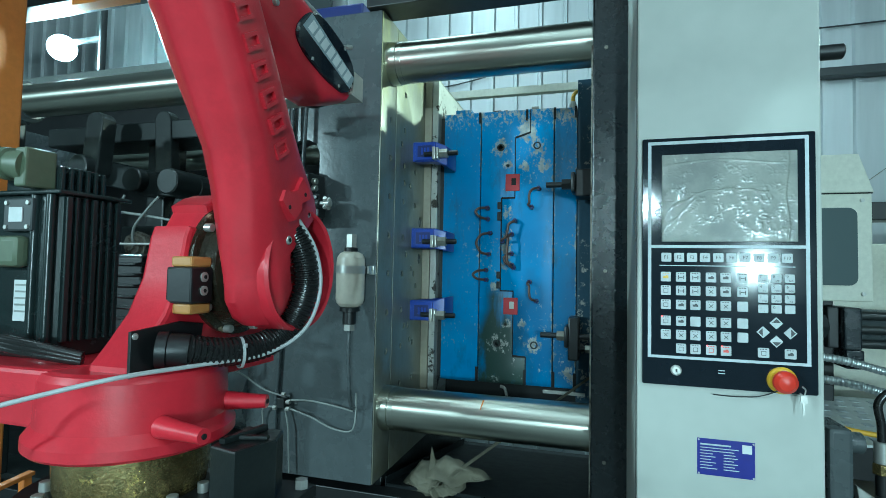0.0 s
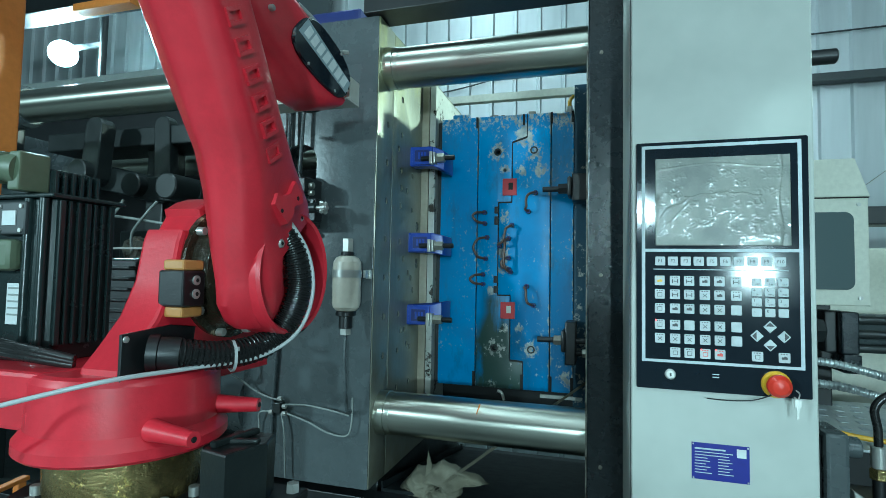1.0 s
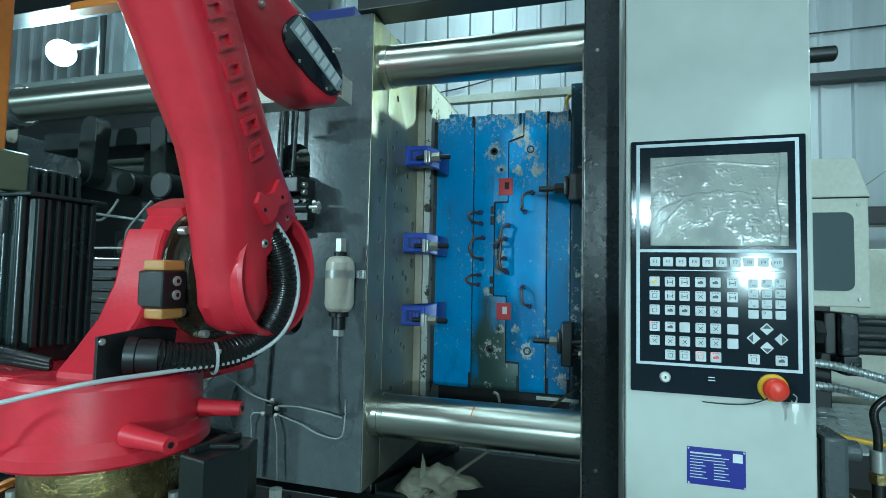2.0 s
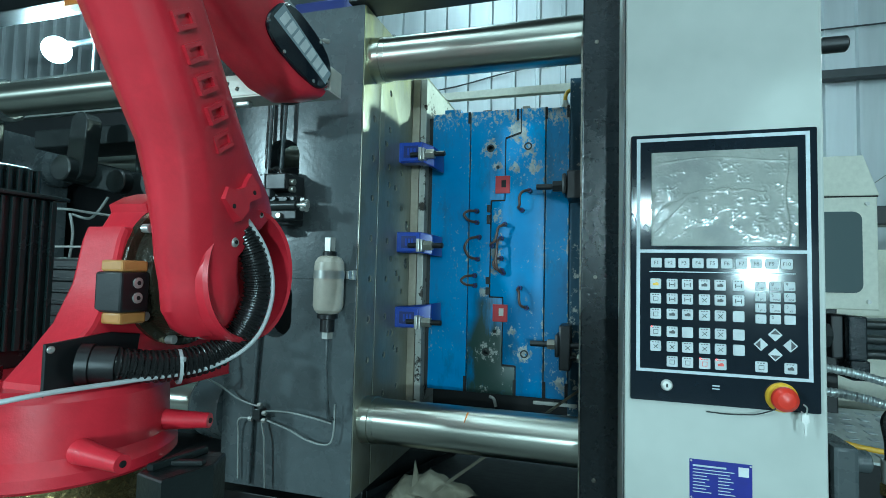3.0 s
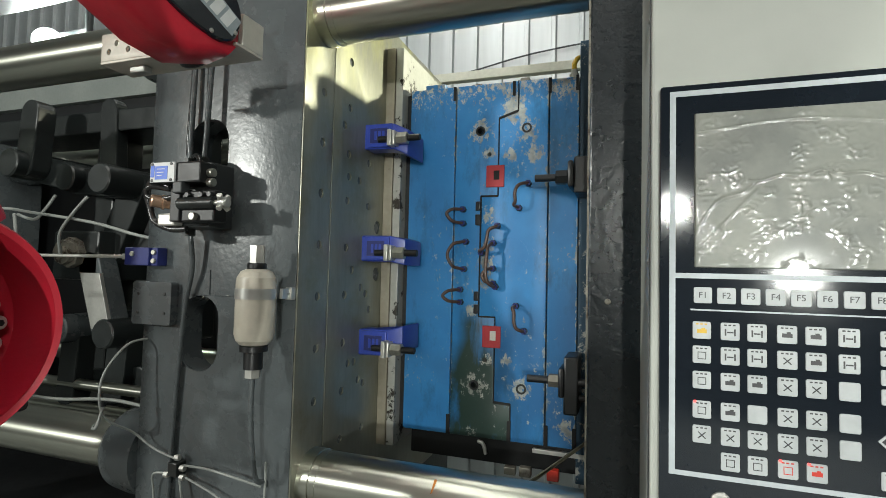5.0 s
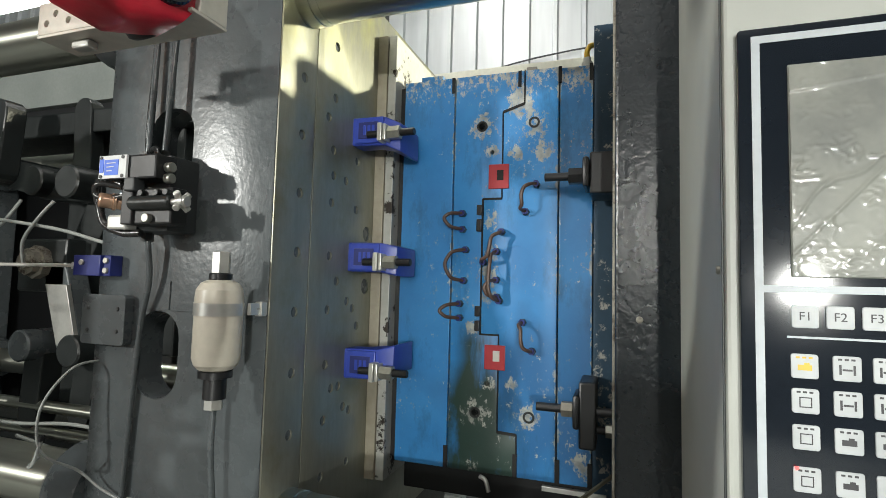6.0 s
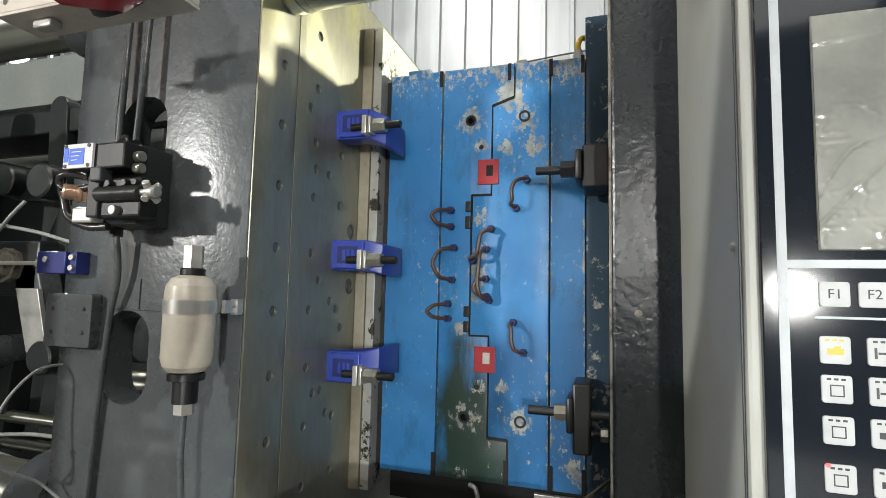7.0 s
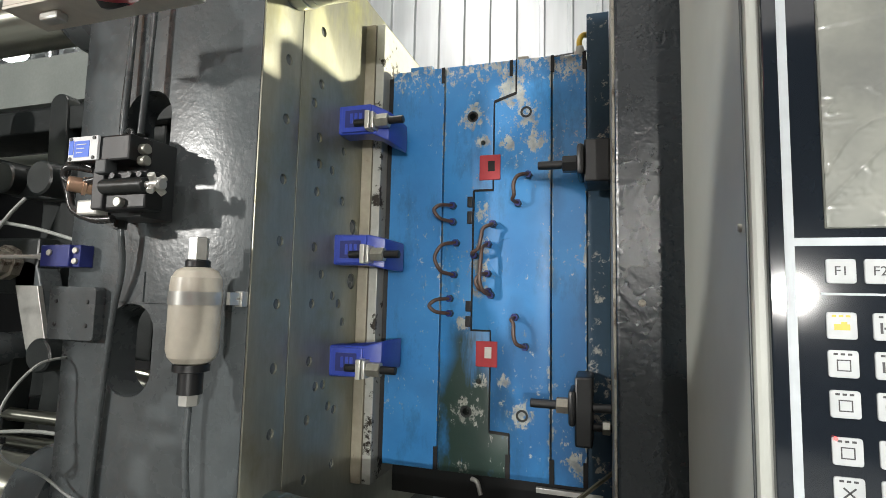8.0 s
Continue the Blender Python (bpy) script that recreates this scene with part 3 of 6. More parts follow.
for cx, cz in ((-0.295, 1.896), (-0.167, 1.897), (-0.299, 1.203), (-0.171, 1.204)):
    part("bushing", ring((cx, MY0 - 0.001, cz), (cx, MY0 + 0.03, cz), 0.0135, 0.0085, 24), CAST, mould)
for x0, x1, z0, z1 in ((-0.276, -0.226, 1.739, 1.799), (-0.278, -0.228, 1.306, 1.364)):
    tag = part("red_lock_block", box(x0, x1, MY0 - 0.003, MY0 + 0.01, z0, z1, 0.0015), RED_TAG, mould, "red painted lock block")
    c = (x0 + x1) / 2
    part("mark", prism([(c - 0.004, z0 + 0.02), (c + 0.012, z0 + 0.02), (c + 0.012, z0 + 0.045), (c - 0.004, z0 + 0.045)], MY0 - 0.0036, MY0 - 0.002, "y"), GROOVE if z0 > 1.5 else PRIMER, tag)
# lips on the parting line
for z0, z1 in ((1.635, 1.665), (1.675, 1.70), (1.395, 1.42), (1.43, 1.455)):
    part("hinge_lug", box(-0.303, -0.29, MY0 - 0.009, MY0 + 0.01, z0, z1, 0.002), BLACK, mould)
# raised near-black strips: the slots' shade is put into their colour
for x in (-0.372, -0.203, -0.107, -0.036):
    part("pry_slot", box(x - 0.004, x + 0.006, MY0 - 0.0012, MY0 + 0.002, MZ0, MZ0 + 0.052, 0.0003), GROOVE, mould)
    part("pry_slot", box(x - 0.004, x + 0.004, MY0 - 0.0012, MY0 + 0.002, MZ1 - 0.04, MZ1 + 0.0005, 0.0003), GROOVE, mould)
part("lifting_pad", box(-0.47, -0.41, 1.87, 1.95, MZ1, MZ1 + 0.022, 0.002), MOLD, mould)
part("lifting_pad", box(-0.33, -0.30, 1.87, 1.95, MZ1, MZ1 + 0.012, 0.002), RUST, mould)
part("lifting_pad", box(-0.19, -0.165, 1.86, 1.95, MZ1, MZ1 + 0.014, 0.002), RUST, mould)
part("witness_ring", ring((-0.205, MY0 + 0.0004, 1.555), (-0.205, MY0 + 0.003, 1.555), 0.047, 0.0445, 48), MOLD_DIRTY, mould)
strap = part("safety_strap", box(-0.31, -0.17, 1.95, 1.97, MZ1 + 0.012, MZ1 + 0.03, 0.002), BLACK, mould, "black steel safety strap across the halves")
for x in (-0.295, -0.18):
    part("bolt", hexnut((x, 1.94, MZ1 + 0.022), (x, 1.952, MZ1 + 0.022), 0.012), BLACK, strap)
# base plates
base = thing("mould_base_plate", "worn steel base plate bolted to the moving platen", "plate", at=(-0.55, 2.1, 1.05))
part("layer", box(PX1, -0.546, 1.818, 2.45, 1.02, 2.15, 0.0015), EDGE_STEEL, base)
part("layer", box(-0.5445, -0.522, 1.822, 2.45, 1.02, 2.15, 0.0015), surface("flaking_steel", (0.42, 0.43, 0.4), (0.56, 0.57, 0.53), (0.35, 0.55), 0.4, relief=0.4, wear=(0.03, 0.025, 0.02), wear_at=(0.56, 0.6), wear_scale=17), base, "bare steel layer with flaked dark paint")
# black filler added where the gap before the mould is dark
part("gap_fill", box(-0.522, -0.504, 1.86, 2.4, 1.07, 2.02, 0.001), BLACK, base)
base2 = thing("mould_base_plate", "worn steel base plate with flaking blue paint on the fixed platen", "plate", at=(0.0, 2.1, 1.05))
part("layer", box(-0.031, 0.0178, 1.852, 2.45, 0.98, 2.12, 0.0015), surface("flaking_plate", (0.02, 0.05, 0.075), (0.03, 0.08, 0.14), (0.4, 0.6), 0.2, relief=0.3, wear=(0.38, 0.38, 0.35), wear_at=(0.57, 0.62), wear_scale=26), base2)

# ---- clamps and fittings on the mould ----


def mould_clamp(z, bend):
    t = thing("mould_clamp", "blue enamelled mould clamp with steel nut on platen", "clamp", "mould clamps on moving platen", at=(PX1, 1.72, z))
    bm = prism([(PX1, 1.70), (-0.49, 1.70), (-0.455, 1.712), (-0.448, 1.74), (-0.452, 1.815), (-0.485, 1.815), (-0.495, 1.765), (-0.52, 1.752), (PX1, 1.752)], z - 0.034, z + 0.034, "z", 0.004)
    for v in bm.verts:
        if v.co.x > -0.5:
            v.co.z += bend * ((v.co.x + 0.5) / 0.05) ** 1.3
    b = part("arm", bm, BLUE_CLAMP, t)
    rim = box(PX1 + 0.008, -0.492, 1.694, 1.703, z - 0.031, z + 0.031, 0.003)
    part("raised_rim", rim, BLUE_CLAMP, t)
    # raised navy plate: the sunken panel's shade is put into its darker colour
    part("recess_shade", box(PX1 + 0.018, -0.505, 1.6925, 1.6945, z - 0.02, z + 0.019, 0.0005), NAVY, t)
    for k in range(3):
        part("cast_mark", box(-0.542 + 0.011 * k, -0.535 + 0.011 * k, 1.691, 1.6935, z - 0.012, z + 0.011, 0.0005), BLUE_CLAMP, t)
    zz = z - 0.012
    part("washer", box(-0.497, -0.486, 1.672, 1.712, zz - 0.021, zz + 0.021, 0.002), ZINC, t, "square zinc washer")
    part("washer", box(-0.484, -0.477, 1.675, 1.71, zz - 0.019, zz + 0.019, 0.002), ZINC, t)
    part("nut", hexnut((-0.476, 1.692, zz), (-0.446, 1.692, zz), 0.016), STEEL, t, "steel hex nut")
    part("stud", cyl((-0.53, 1.692, zz), (-0.412, 1.692, zz), 0.0085, 16, 0.001), BLACK, t, "black threaded stud")
    return t


for z, bend in ((1.86, -0.02), (1.563, -0.01), (1.318, 0.014)):
    mould_clamp(z, bend)

t = thing("mould_clamp", "black forged mould clamp on the fixed platen", "clamp", "mould clamps on fixed platen", at=(0.0, 1.74, 1.74))
part("block", box(-0.032, 0.018, 1.72, 1.82, 1.698, 1.785, 0.004), BLACK, t)
part("heel", box(-0.046, -0.032, 1.71, 1.8, 1.712, 1.775, 0.006), BLACK, t)
part("nut", hexnut((-0.075, 1.735, 1.738), (-0.046, 1.735, 1.738), 0.018), BLACK, t)
part("stud", cyl((-0.125, 1.735, 1.738), (-0.05, 1.735, 1.738), 0.009, 16, 0.001), BLACK, t)
t = thing("mould_clamp", "black tall strap clamp with steel nut on the fixed platen", "clamp", "mould clamps on fixed platen", at=(-0.03, 1.76, 1.25))
part("strap", box(-0.052, -0.018, 1.74, 1.84, 1.176, 1.312, 0.005), BLACK, t)
part("boss", box(-0.064, -0.05, 1.735, 1.82, 1.215, 1.285, 0.006), BLACK, t)
part("nut", hexnut((-0.088, 1.755, 1.252), (-0.064, 1.755, 1.252), 0.0165), RUST, t, "worn hex nut")
part("stud", cyl((-0.14, 1.755, 1.252), (0.018, 1.755, 1.252), 0.009, 16, 0.001), BLACK, t)
part("jack_bolt", cyl((-0.018, 1.77, 1.212), (0.018, 1.77, 1.212), 0.008, 14, 0.001), BLACK, t)
part("jack_nut", hexnut((0.0, 1.77, 1.212), (0.015, 1.77, 1.212), 0.014), STEEL, t)


def coolant_hose(a, b, bow, tail=None):
    t = thing("coolant_hose", "brown rubber coolant hose looped between mould nipples", "hose", "coolant hoses on mould", at=(a[0], MY0, a[1]))
    for p in (a, b):
        n = part("nipple", cyl((p[0], MY0 - 0.001, p[1]), (p[0], MY0 - 0.016, p[1]), 0.009, 6, 0.0008), BLACK, t, "black push-in fitting")
        part("collet", ring((p[0], MY0 - 0.016, p[1]), (p[0], MY0 - 0.021, p[1]), 0.0075, 0.0035, 14), NAVY, n)
    (ax, az), (bx, bz) = a, b
    mx, mz = (ax + bx) / 2 + bow[0], (az + bz) / 2 + bow[1]
    pts = [(ax, MY0 - 0.012, az), (ax + bow[0] * 0.5, MY0 - 0.035, az + (mz - az) * 0.12), (ax * 0.25 + bx * 0.0 + mx * 0.75, MY0 - 0.045, az * 0.62 + mz * 0.38), (mx, MY0 - 0.047, mz),
           (bx * 0.25 + mx * 0.75, MY0 - 0.045, bz * 0.62 + mz * 0.38), (bx + bow[0] * 0.5, MY0 - 0.035, bz + (mz - bz) * 0.12), (bx, MY0 - 0.012, bz)]
    part("hose", hose(pts, 0.0043, 8, 5), HOSE_BROWN, t)
    return t


coolant_hose((-0.338, 1.679), (-0.337, 1.640), (-0.035, 0.004))
coolant_hose((-0.328, 1.590), (-0.332, 1.515), (-0.038, 0.0))
coolant_hose((-0.341, 1.459), (-0.340, 1.425), (-0.038, 0.0))
coolant_hose((-0.159, 1.745), (-0.183, 1.680), (-0.016, 0.003))
coolant_hose((-0.240, 1.633), (-0.283, 1.560), (0.002, 0.0))
coolant_hose((-0.251, 1.586), (-0.243, 1.469), (-0.014, -0.02))
coolant_hose((-0.251, 1.518), (-0.249, 1.478), (-0.02, 0.0))
coolant_hose((-0.187, 1.421), (-0.164, 1.356), (-0.008, -0.006))
cable = solid("yellow_cable", hose([(-0.047, 1.87, 2.045), (-0.047, 1.872, 2.07), (-0.035, 1.9, 2.095), (0.0, 1.95, 2.1)], 0.0065, 8), YELLOW, "yellow sensor cable leaving the mould top", "cable")
solid("cable_gland", lathe((-0.047, 1.868, 2.024), (-0.047, 1.868, 2.05), [(0, 0.013), (0.014, 0.013), (0.015, 0.009), (0.026, 0.009)], 12), ZINC, "zinc cable gland on mould top", "fitting")

# ---- under the mould ----
bed = thing("machine_bed", "black steel machine bed under the platens", "machine bed", at=(-0.15, 2.06, 0.0))
part("frame", box(-3.8, 2.6, 1.56, 2.6, 0.0, 0.59, 0.005), BLACK, bed)
for y0 in (1.56, 2.4):
    part("slide_rail", box(-3.8, 0.45, y0, y0 + 0.16, 0.59, 0.62, 0.003), CAST, bed, "machined slide rail")
part("deck_plate", box(-3.8, 0.45, 1.722, 2.398, 0.59, 0.6, 0.002), BLACK, bed)
part("deck_plate", box(0.453, 2.6, 1.56, 2.6, 0.59, 0.62, 0.002), BLACK, bed)
for k in range(6):
    part("side_cover", box(-2.88 + 0.91 * k, -2.0 + 0.91 * k, 1.525, 1.56, 0.08, 0.58, 0.004), BLACK, bed, "black sheet side cover")
chute = thing("chute", "dark oily sheet metal drop chute under the mould", "chute", at=(-0.27, 1.52, 0.8))
part("sheet", prism([(1.52, 0.80), (2.5, 0.62), (2.5, 0.625), (1.52, 0.81)], -0.57, 0.02, "x"), CHUTE, chute)
for x0 in (-0.575, 0.021):
    part("side_flange", prism([(1.52, 0.80), (2.5, 0.62), (2.5, 0.65), (1.52, 0.83)], x0, x0 + 0.004, "x"), CHUTE, chute)
solid("bed_apron", box(-1.2, 0.5, 1.46, 1.52, 0.3, 0.80, 0.003), BLACK, "black steel apron below the mould opening", "panel")
t = thing("ejector_rail", "black ejector rail with pale bar below mould", "rail", at=(-0.25, 1.9, 1.0))
part("rail", box(-0.5, 0.01, 1.9, 1.96, 0.985, 1.06, 0.003), BLACK, t)
part("pale_bar", box(-0.14, 0.0, 1.85, 1.862, 1.043, 1.054, 0.001), ZINC, t)
part("hook", hose([(-0.285, 1.85, 1.055), (-0.27, 1.845, 1.05), (-0.262, 1.845, 1.025)], 0.005, 8), ZINC, t)
for k, x in enumerate((-0.21, -0.17, -0.1)):
    part("bracket", box(x, x + 0.03, 1.83, 1.85, 0.985, 1.005 + 0.004 * k, 0.002), RUST if k != 2 else BUTTON_RED, t)


def rag():
    """A crumpled cloth: a swollen bundle with ridged folds and a tail thrown to one side."""
    bm = bmesh.new()
    rim = [(-0.565, 0.752), (-0.535, 0.80), (-0.508, 0.835), (-0.476, 0.872), (-0.435, 0.876), (-0.398, 0.897), (-0.362, 0.89), (-0.30, 0.868), (-0.252, 0.85), (-0.30, 0.842),
           (-0.345, 0.848), (-0.335, 0.825), (-0.333, 0.81), (-0.352, 0.79), (-0.375, 0.782), (-0.415, 0.785), (-0.42, 0.752), (-0.48, 0.745)]
    mid = Vector((-0.43, 0, 0.822))
    n, deep = 144, 30
    rows = []
    for j in range(deep + 1):
        v = j / deep
        row = []
        for i in range(n):
            f = i / n * len(rim)
            k = int(f)
            a, b = Vector((rim[k][0], 0, rim[k][1])), Vector((rim[(k + 1) % len(rim)][0], 0, rim[(k + 1) % len(rim)][1]))
            e = mid.lerp(a.lerp(b, f - k), 0.02 + 0.98 * v)
            q = Vector((e.x * 13 + 1.5 * e.z, 0.3, e.z * 21 + 5 * e.x))
            fold = (1 - abs(noise.noise(q)) * 2.4) * 0.03 + (1 - abs(noise.noise(q * 2.3 + Vector((4, 1, 0)))) * 2.2) * 0.011 + 0.003 * noise.noise(q * 6)
            swell = math.sqrt(max(0.0, 1 - v * v))
            e.y = 1.575 - 0.055 * swell - fold * (0.35 + 0.65 * swell)
            e.z += 0.006 * noise.noise(e * 30)
            row.append(bm.verts.new(e))
        rows.append(row)
    for r0, r1 in zip(rows, rows[1:]):
        for i in range(n):
            bm.faces.new((r0[i], r0[(i + 1) % n], r1[(i + 1) % n], r1[i]))
    bm.faces.new(rows[0])
    bmesh.ops.recalc_face_normals(bm, faces=bm.faces)
    bmesh.ops.solidify(bm, geom=bm.faces[:], thickness=0.002)
    return bm


solid("rag", rag(), CLOTH, "crumpled beige cotton rag lying on the chute", "rag", smooth=60)

# ---- on the moving platen's front ----
t = thing("accumulator", "beige hydraulic accumulator with hexagonal cap strapped to platen", "accumulator", at=(-0.624, 1.345, 1.28))
ax, ay = -0.624, 1.352
part("bottle", lathe((ax, ay, 1.346), (ax, ay, 1.51), [(0, 0.018), (0.004, 0.029), (0.012, 0.036), (0.024, 0.0395), (0.125, 0.0395), (0.138, 0.038), (0.15, 0.031), (0.155, 0.02)], 40), PORCELAIN, t)
part("neck", cyl((ax, ay, 1.5), (ax, ay, 1.513), 0.019, 24, 0.002), BLACK, t)
part("hex_cap", hexnut((ax, ay, 1.512), (ax, ay, 1.55), 0.0155), ZINC, t, "bright steel hexagonal valve cap")
part("collar", lathe((ax, ay, 1.347), (ax, ay, 1.3), [(0, 0.028), (0.011, 0.028), (0.013, 0.019), (0.047, 0.019)], 24), BLACK, t)
part("nut", hexnut((ax, ay, 1.302), (ax, ay, 1.282), 0.016), ZINC, t)
strapbm = ring((ax, ay, 1.441), (ax, ay, 1.462), 0.0408, 0.0392, 40)
s = part("strap", strapbm, ZINC, t, "thin zinc strap with bolt")
part("ear", box(-0.588, -0.583 + 0.028 - 0.03 + 0.004, 1.38, 1.42, 1.441, 1.462, 0.0005), ZINC, s)
part("foot", box(-0.592, -0.577, 1.405, 1.42, 1.438, 1.464, 0.001), ZINC, s)
part("bolt", hexnut((-0.586, 1.408, 1.451), (-0.586, 1.396, 1.451), 0.006), STEEL, s)
part("pipe", hose([(ax, ay, 1.285), (ax, ay, 1.2), (ax, ay + 0.02, 1.08), (ax - 0.001, 1.405, 1.058), (ax - 0.002, 1.408, 1.046)], 0.0052, 10, 10), PAINT, t, "painted steel pipe")

COPPER = surface("copper_sleeve", (0.5, 0.3, 0.2), (0.6, 0.4, 0.28), (0.25, 0.4), 0.8, relief=0.1)
t = thing("valve_block", "black hydraulic valve block with solenoid and blue label", "hydraulic valve", at=(-0.8, 1.36, 1.65))
part("manifold", box(-0.853, -0.752, 1.352, 1.42, 1.588, 1.728, 0.002), DARK_GREY, t)
co = part("solenoid", box(-0.83, -0.742, 1.312, 1.36, 1.677, 1.722, 0.004), BLACK, t)
lab = part("label", box(-0.872, -0.806, 1.306, 1.311, 1.679, 1.721, 0.0006), LABEL_WHITE, co, "blue and white valve label with illegible print")
part("coil_block", box(-0.872, -0.81, 1.311, 1.358, 1.679, 1.721, 0.003), DARK_GREY, t)
LABEL_SKY = surface("sky_blue_print", (0.03, 0.12, 0.6), (0.04, 0.15, 0.65), (0.3, 0.4), relief=0.02)
part("blue_field", box(-0.858, -0.824, 1.3052, 1.3061, 1.685, 1.713, 0), LABEL_SKY, lab)
part("blue_field", box(-0.87, -0.86, 1.3052, 1.3061, 1.69, 1.715, 0), LABEL_SKY, lab)
for x in (-0.866, -0.814):
    for z in (1.683, 1.717):
        part("label_screw", cyl((x, 1.306, z), (x, 1.3045, z), 0.0032, 20), BLACK, lab)
for k in range(3):
    part("print_bar", box(-0.852, -0.83 - 0.004 * k, 1.3044, 1.3053, 1.706 - 0.007 * k, 1.7075 - 0.007 * k, 0), LABEL_WHITE, lab)
for z in (1.69, 1.71):
    part("spool_end", cyl((-0.742, 1.335, z - 0.01), (-0.728, 1.335, z - 0.01), 0.009, 14, 0.001), STEEL, t)
vb = part("throttle_body", box(-0.8, -0.712, 1.322, 1.36, 1.596, 1.662, 0.004), BLACK, t)
part("throttle_spool", cyl((-0.80, 1.318, 1.634), (-0.706, 1.318, 1.634), 0.013, 18, 0.002), CAST, t)
part("throttle_screw", cyl((-0.762, 1.325, 1.607), (-0.762, 1.312, 1.607), 0.008, 12, 0.001), STEEL, t)
for dx in (-0.778, -0.742, -0.72):
    part("socket_screw", lathe((dx, 1.325, 1.652), (dx, 1.313, 1.652), [(0, 0.006), (0.011, 0.006), (0.012, 0.005)], 12), CAST, t)
kn = part("star_knob", lathe((-0.706, 1.318, 1.634), (-0.668, 1.318, 1.634), [(0, 0.006), (0.014, 0.006), (0.015, 0.011), (0.03, 0.011), (0.033, 0.008)], 12), ZINC, t, "zinc star-shaped lock knob")
for a in range(4):
    c, s_ = math.cos(radians(45 + 90 * a)), math.sin(radians(45 + 90 * a))
    part("lobe", cyl((-0.69, 1.318, 1.634), (-0.684, 1.318 + 0.02 * c, 1.634 + 0.02 * s_), 0.006, 10, 0.001), ZINC, kn)
part("pilot_block", box(-0.825, -0.798, 1.316, 1.36, 1.596, 1.668, 0.003), BLACK, t)
part("pilot_tee", box(-0.81, -0.785, 1.306, 1.33, 1.655, 1.68, 0.003), DARK_GREY, t)
part("copper_knob", lathe((-0.84, 1.345, 1.638), (-0.866, 1.305, 1.641), [(0, 0.013), (0.02, 0.013), (0.021, 0.016), (0.026, 0.016), (0.027, 0.0135), (0.046, 0.0135), (0.048, 0.011)], 24), COPPER, t, "coppery adjusting knob")
part("angle_fitting", box(-0.862, -0.815, 1.32, 1.345, 1.588, 1.615, 0.004), ZINC, t)
part("pilot_hose", hose([(-0.84, 1.33, 1.672), (-0.885, 1.325, 1.685), (-0.905, 1.33, 1.66), (-0.9, 1.335, 1.63), (-0.885, 1.335, 1.6), (-0.84, 1.335, 1.583), (-0.80, 1.34, 1.583)], 0.007, 10, 8), RUBBER, t)
part("pilot_hose", hose([(-0.84, 1.33, 1.668), (-0.88, 1.315, 1.672), (-0.892, 1.318, 1.655), (-0.865, 1.32, 1.645), (-0.81, 1.325, 1.652)], 0.006, 10, 8), RUBBER, t)
part("cable", hose([(-0.775, 1.345, 1.72), (-0.80, 1.36, 1.745), (-0.862, 1.398, 1.755), (-0.868, 1.402, 1.83), (-0.866, 1.405, 1.95), (-0.868, 1.405, 2.215)], 0.0055, 8, 8), RUBBER, t)
for x, zt in ((-0.852, 1.728), (-0.81, 1.728)):
    part("pipe_nut", hexnut((x, 1.39, zt), (x, 1.39, zt + 0.02), 0.011), CAST, t)
    part("pipe", cyl((x, 1.39, zt + 0.01), (x if x < -0.83 else x + 0.012, 1.4, 2.22), 0.006, 12), PAINT, t, "painted vertical hydraulic pipe")
part("pipe_nut", hexnut((-0.84, 1.39, 1.59), (-0.84, 1.39, 1.572), 0.011), CAST, t)
part("pipe", hose([(-0.84, 1.39, 1.58), (-0.84, 1.40, 1.5), (-0.862, 1.408, 1.42), (-0.875, 1.411, 1.30), (-0.887, 1.412, 1.1), (-0.893, 1.412, 0.85)], 0.0055, 10, 8), PAINT, t, "painted vertical hydraulic pipe")

t = thing("limit_switch_bracket", "navy blue bracket with two screws on a steel rod", "bracket", at=(-0.98, 1.39, 1.52))
part("plate", box(-1.03, -0.955, 1.385, 1.42, 1.503, 1.545, 0.002), NAVY, t)
part("end", box(-0.955, -0.936, 1.392, 1.42, 1.503, 1.545, 0.002), NAVY, t)
for z in (1.514, 1.534):
    part("screw", cyl((-0.946, 1.393, z), (-0.946, 1.387, z), 0.006, 12, 0.001), STEEL, t)
part("screw", cyl((-1.005, 1.386, 1.53), (-1.005, 1.381, 1.53), 0.006, 12, 0.001), STEEL, t)
part("rod", cyl((-2.2, 1.40, 1.5235), (-1.03, 1.40, 1.5235), 0.004, 10), ZINC, t, "thin steel actuating rod")
part("nut", hexnut((-1.05, 1.40, 1.5235), (-1.032, 1.40, 1.5235), 0.008), ZINC, t)

# grease lines
t = thing("grease_line", "thin grey nylon grease lines with brass junction on platen", "tube", at=(-0.86, 1.40, 1.05))
part("junction", box(-0.875, -0.85, 1.392, 1.42, 1.036, 1.066, 0.002), CAST, t)
for x, z in ((-0.887, 1.035), (-0.842, 1.035), (-0.858, 1.076), (-0.842, 1.055)):
    part("fitting", hexnut((x - 0.006, 1.402, z), (x + 0.006, 1.402, z), 0.007), ZINC, t)
G = 1.405
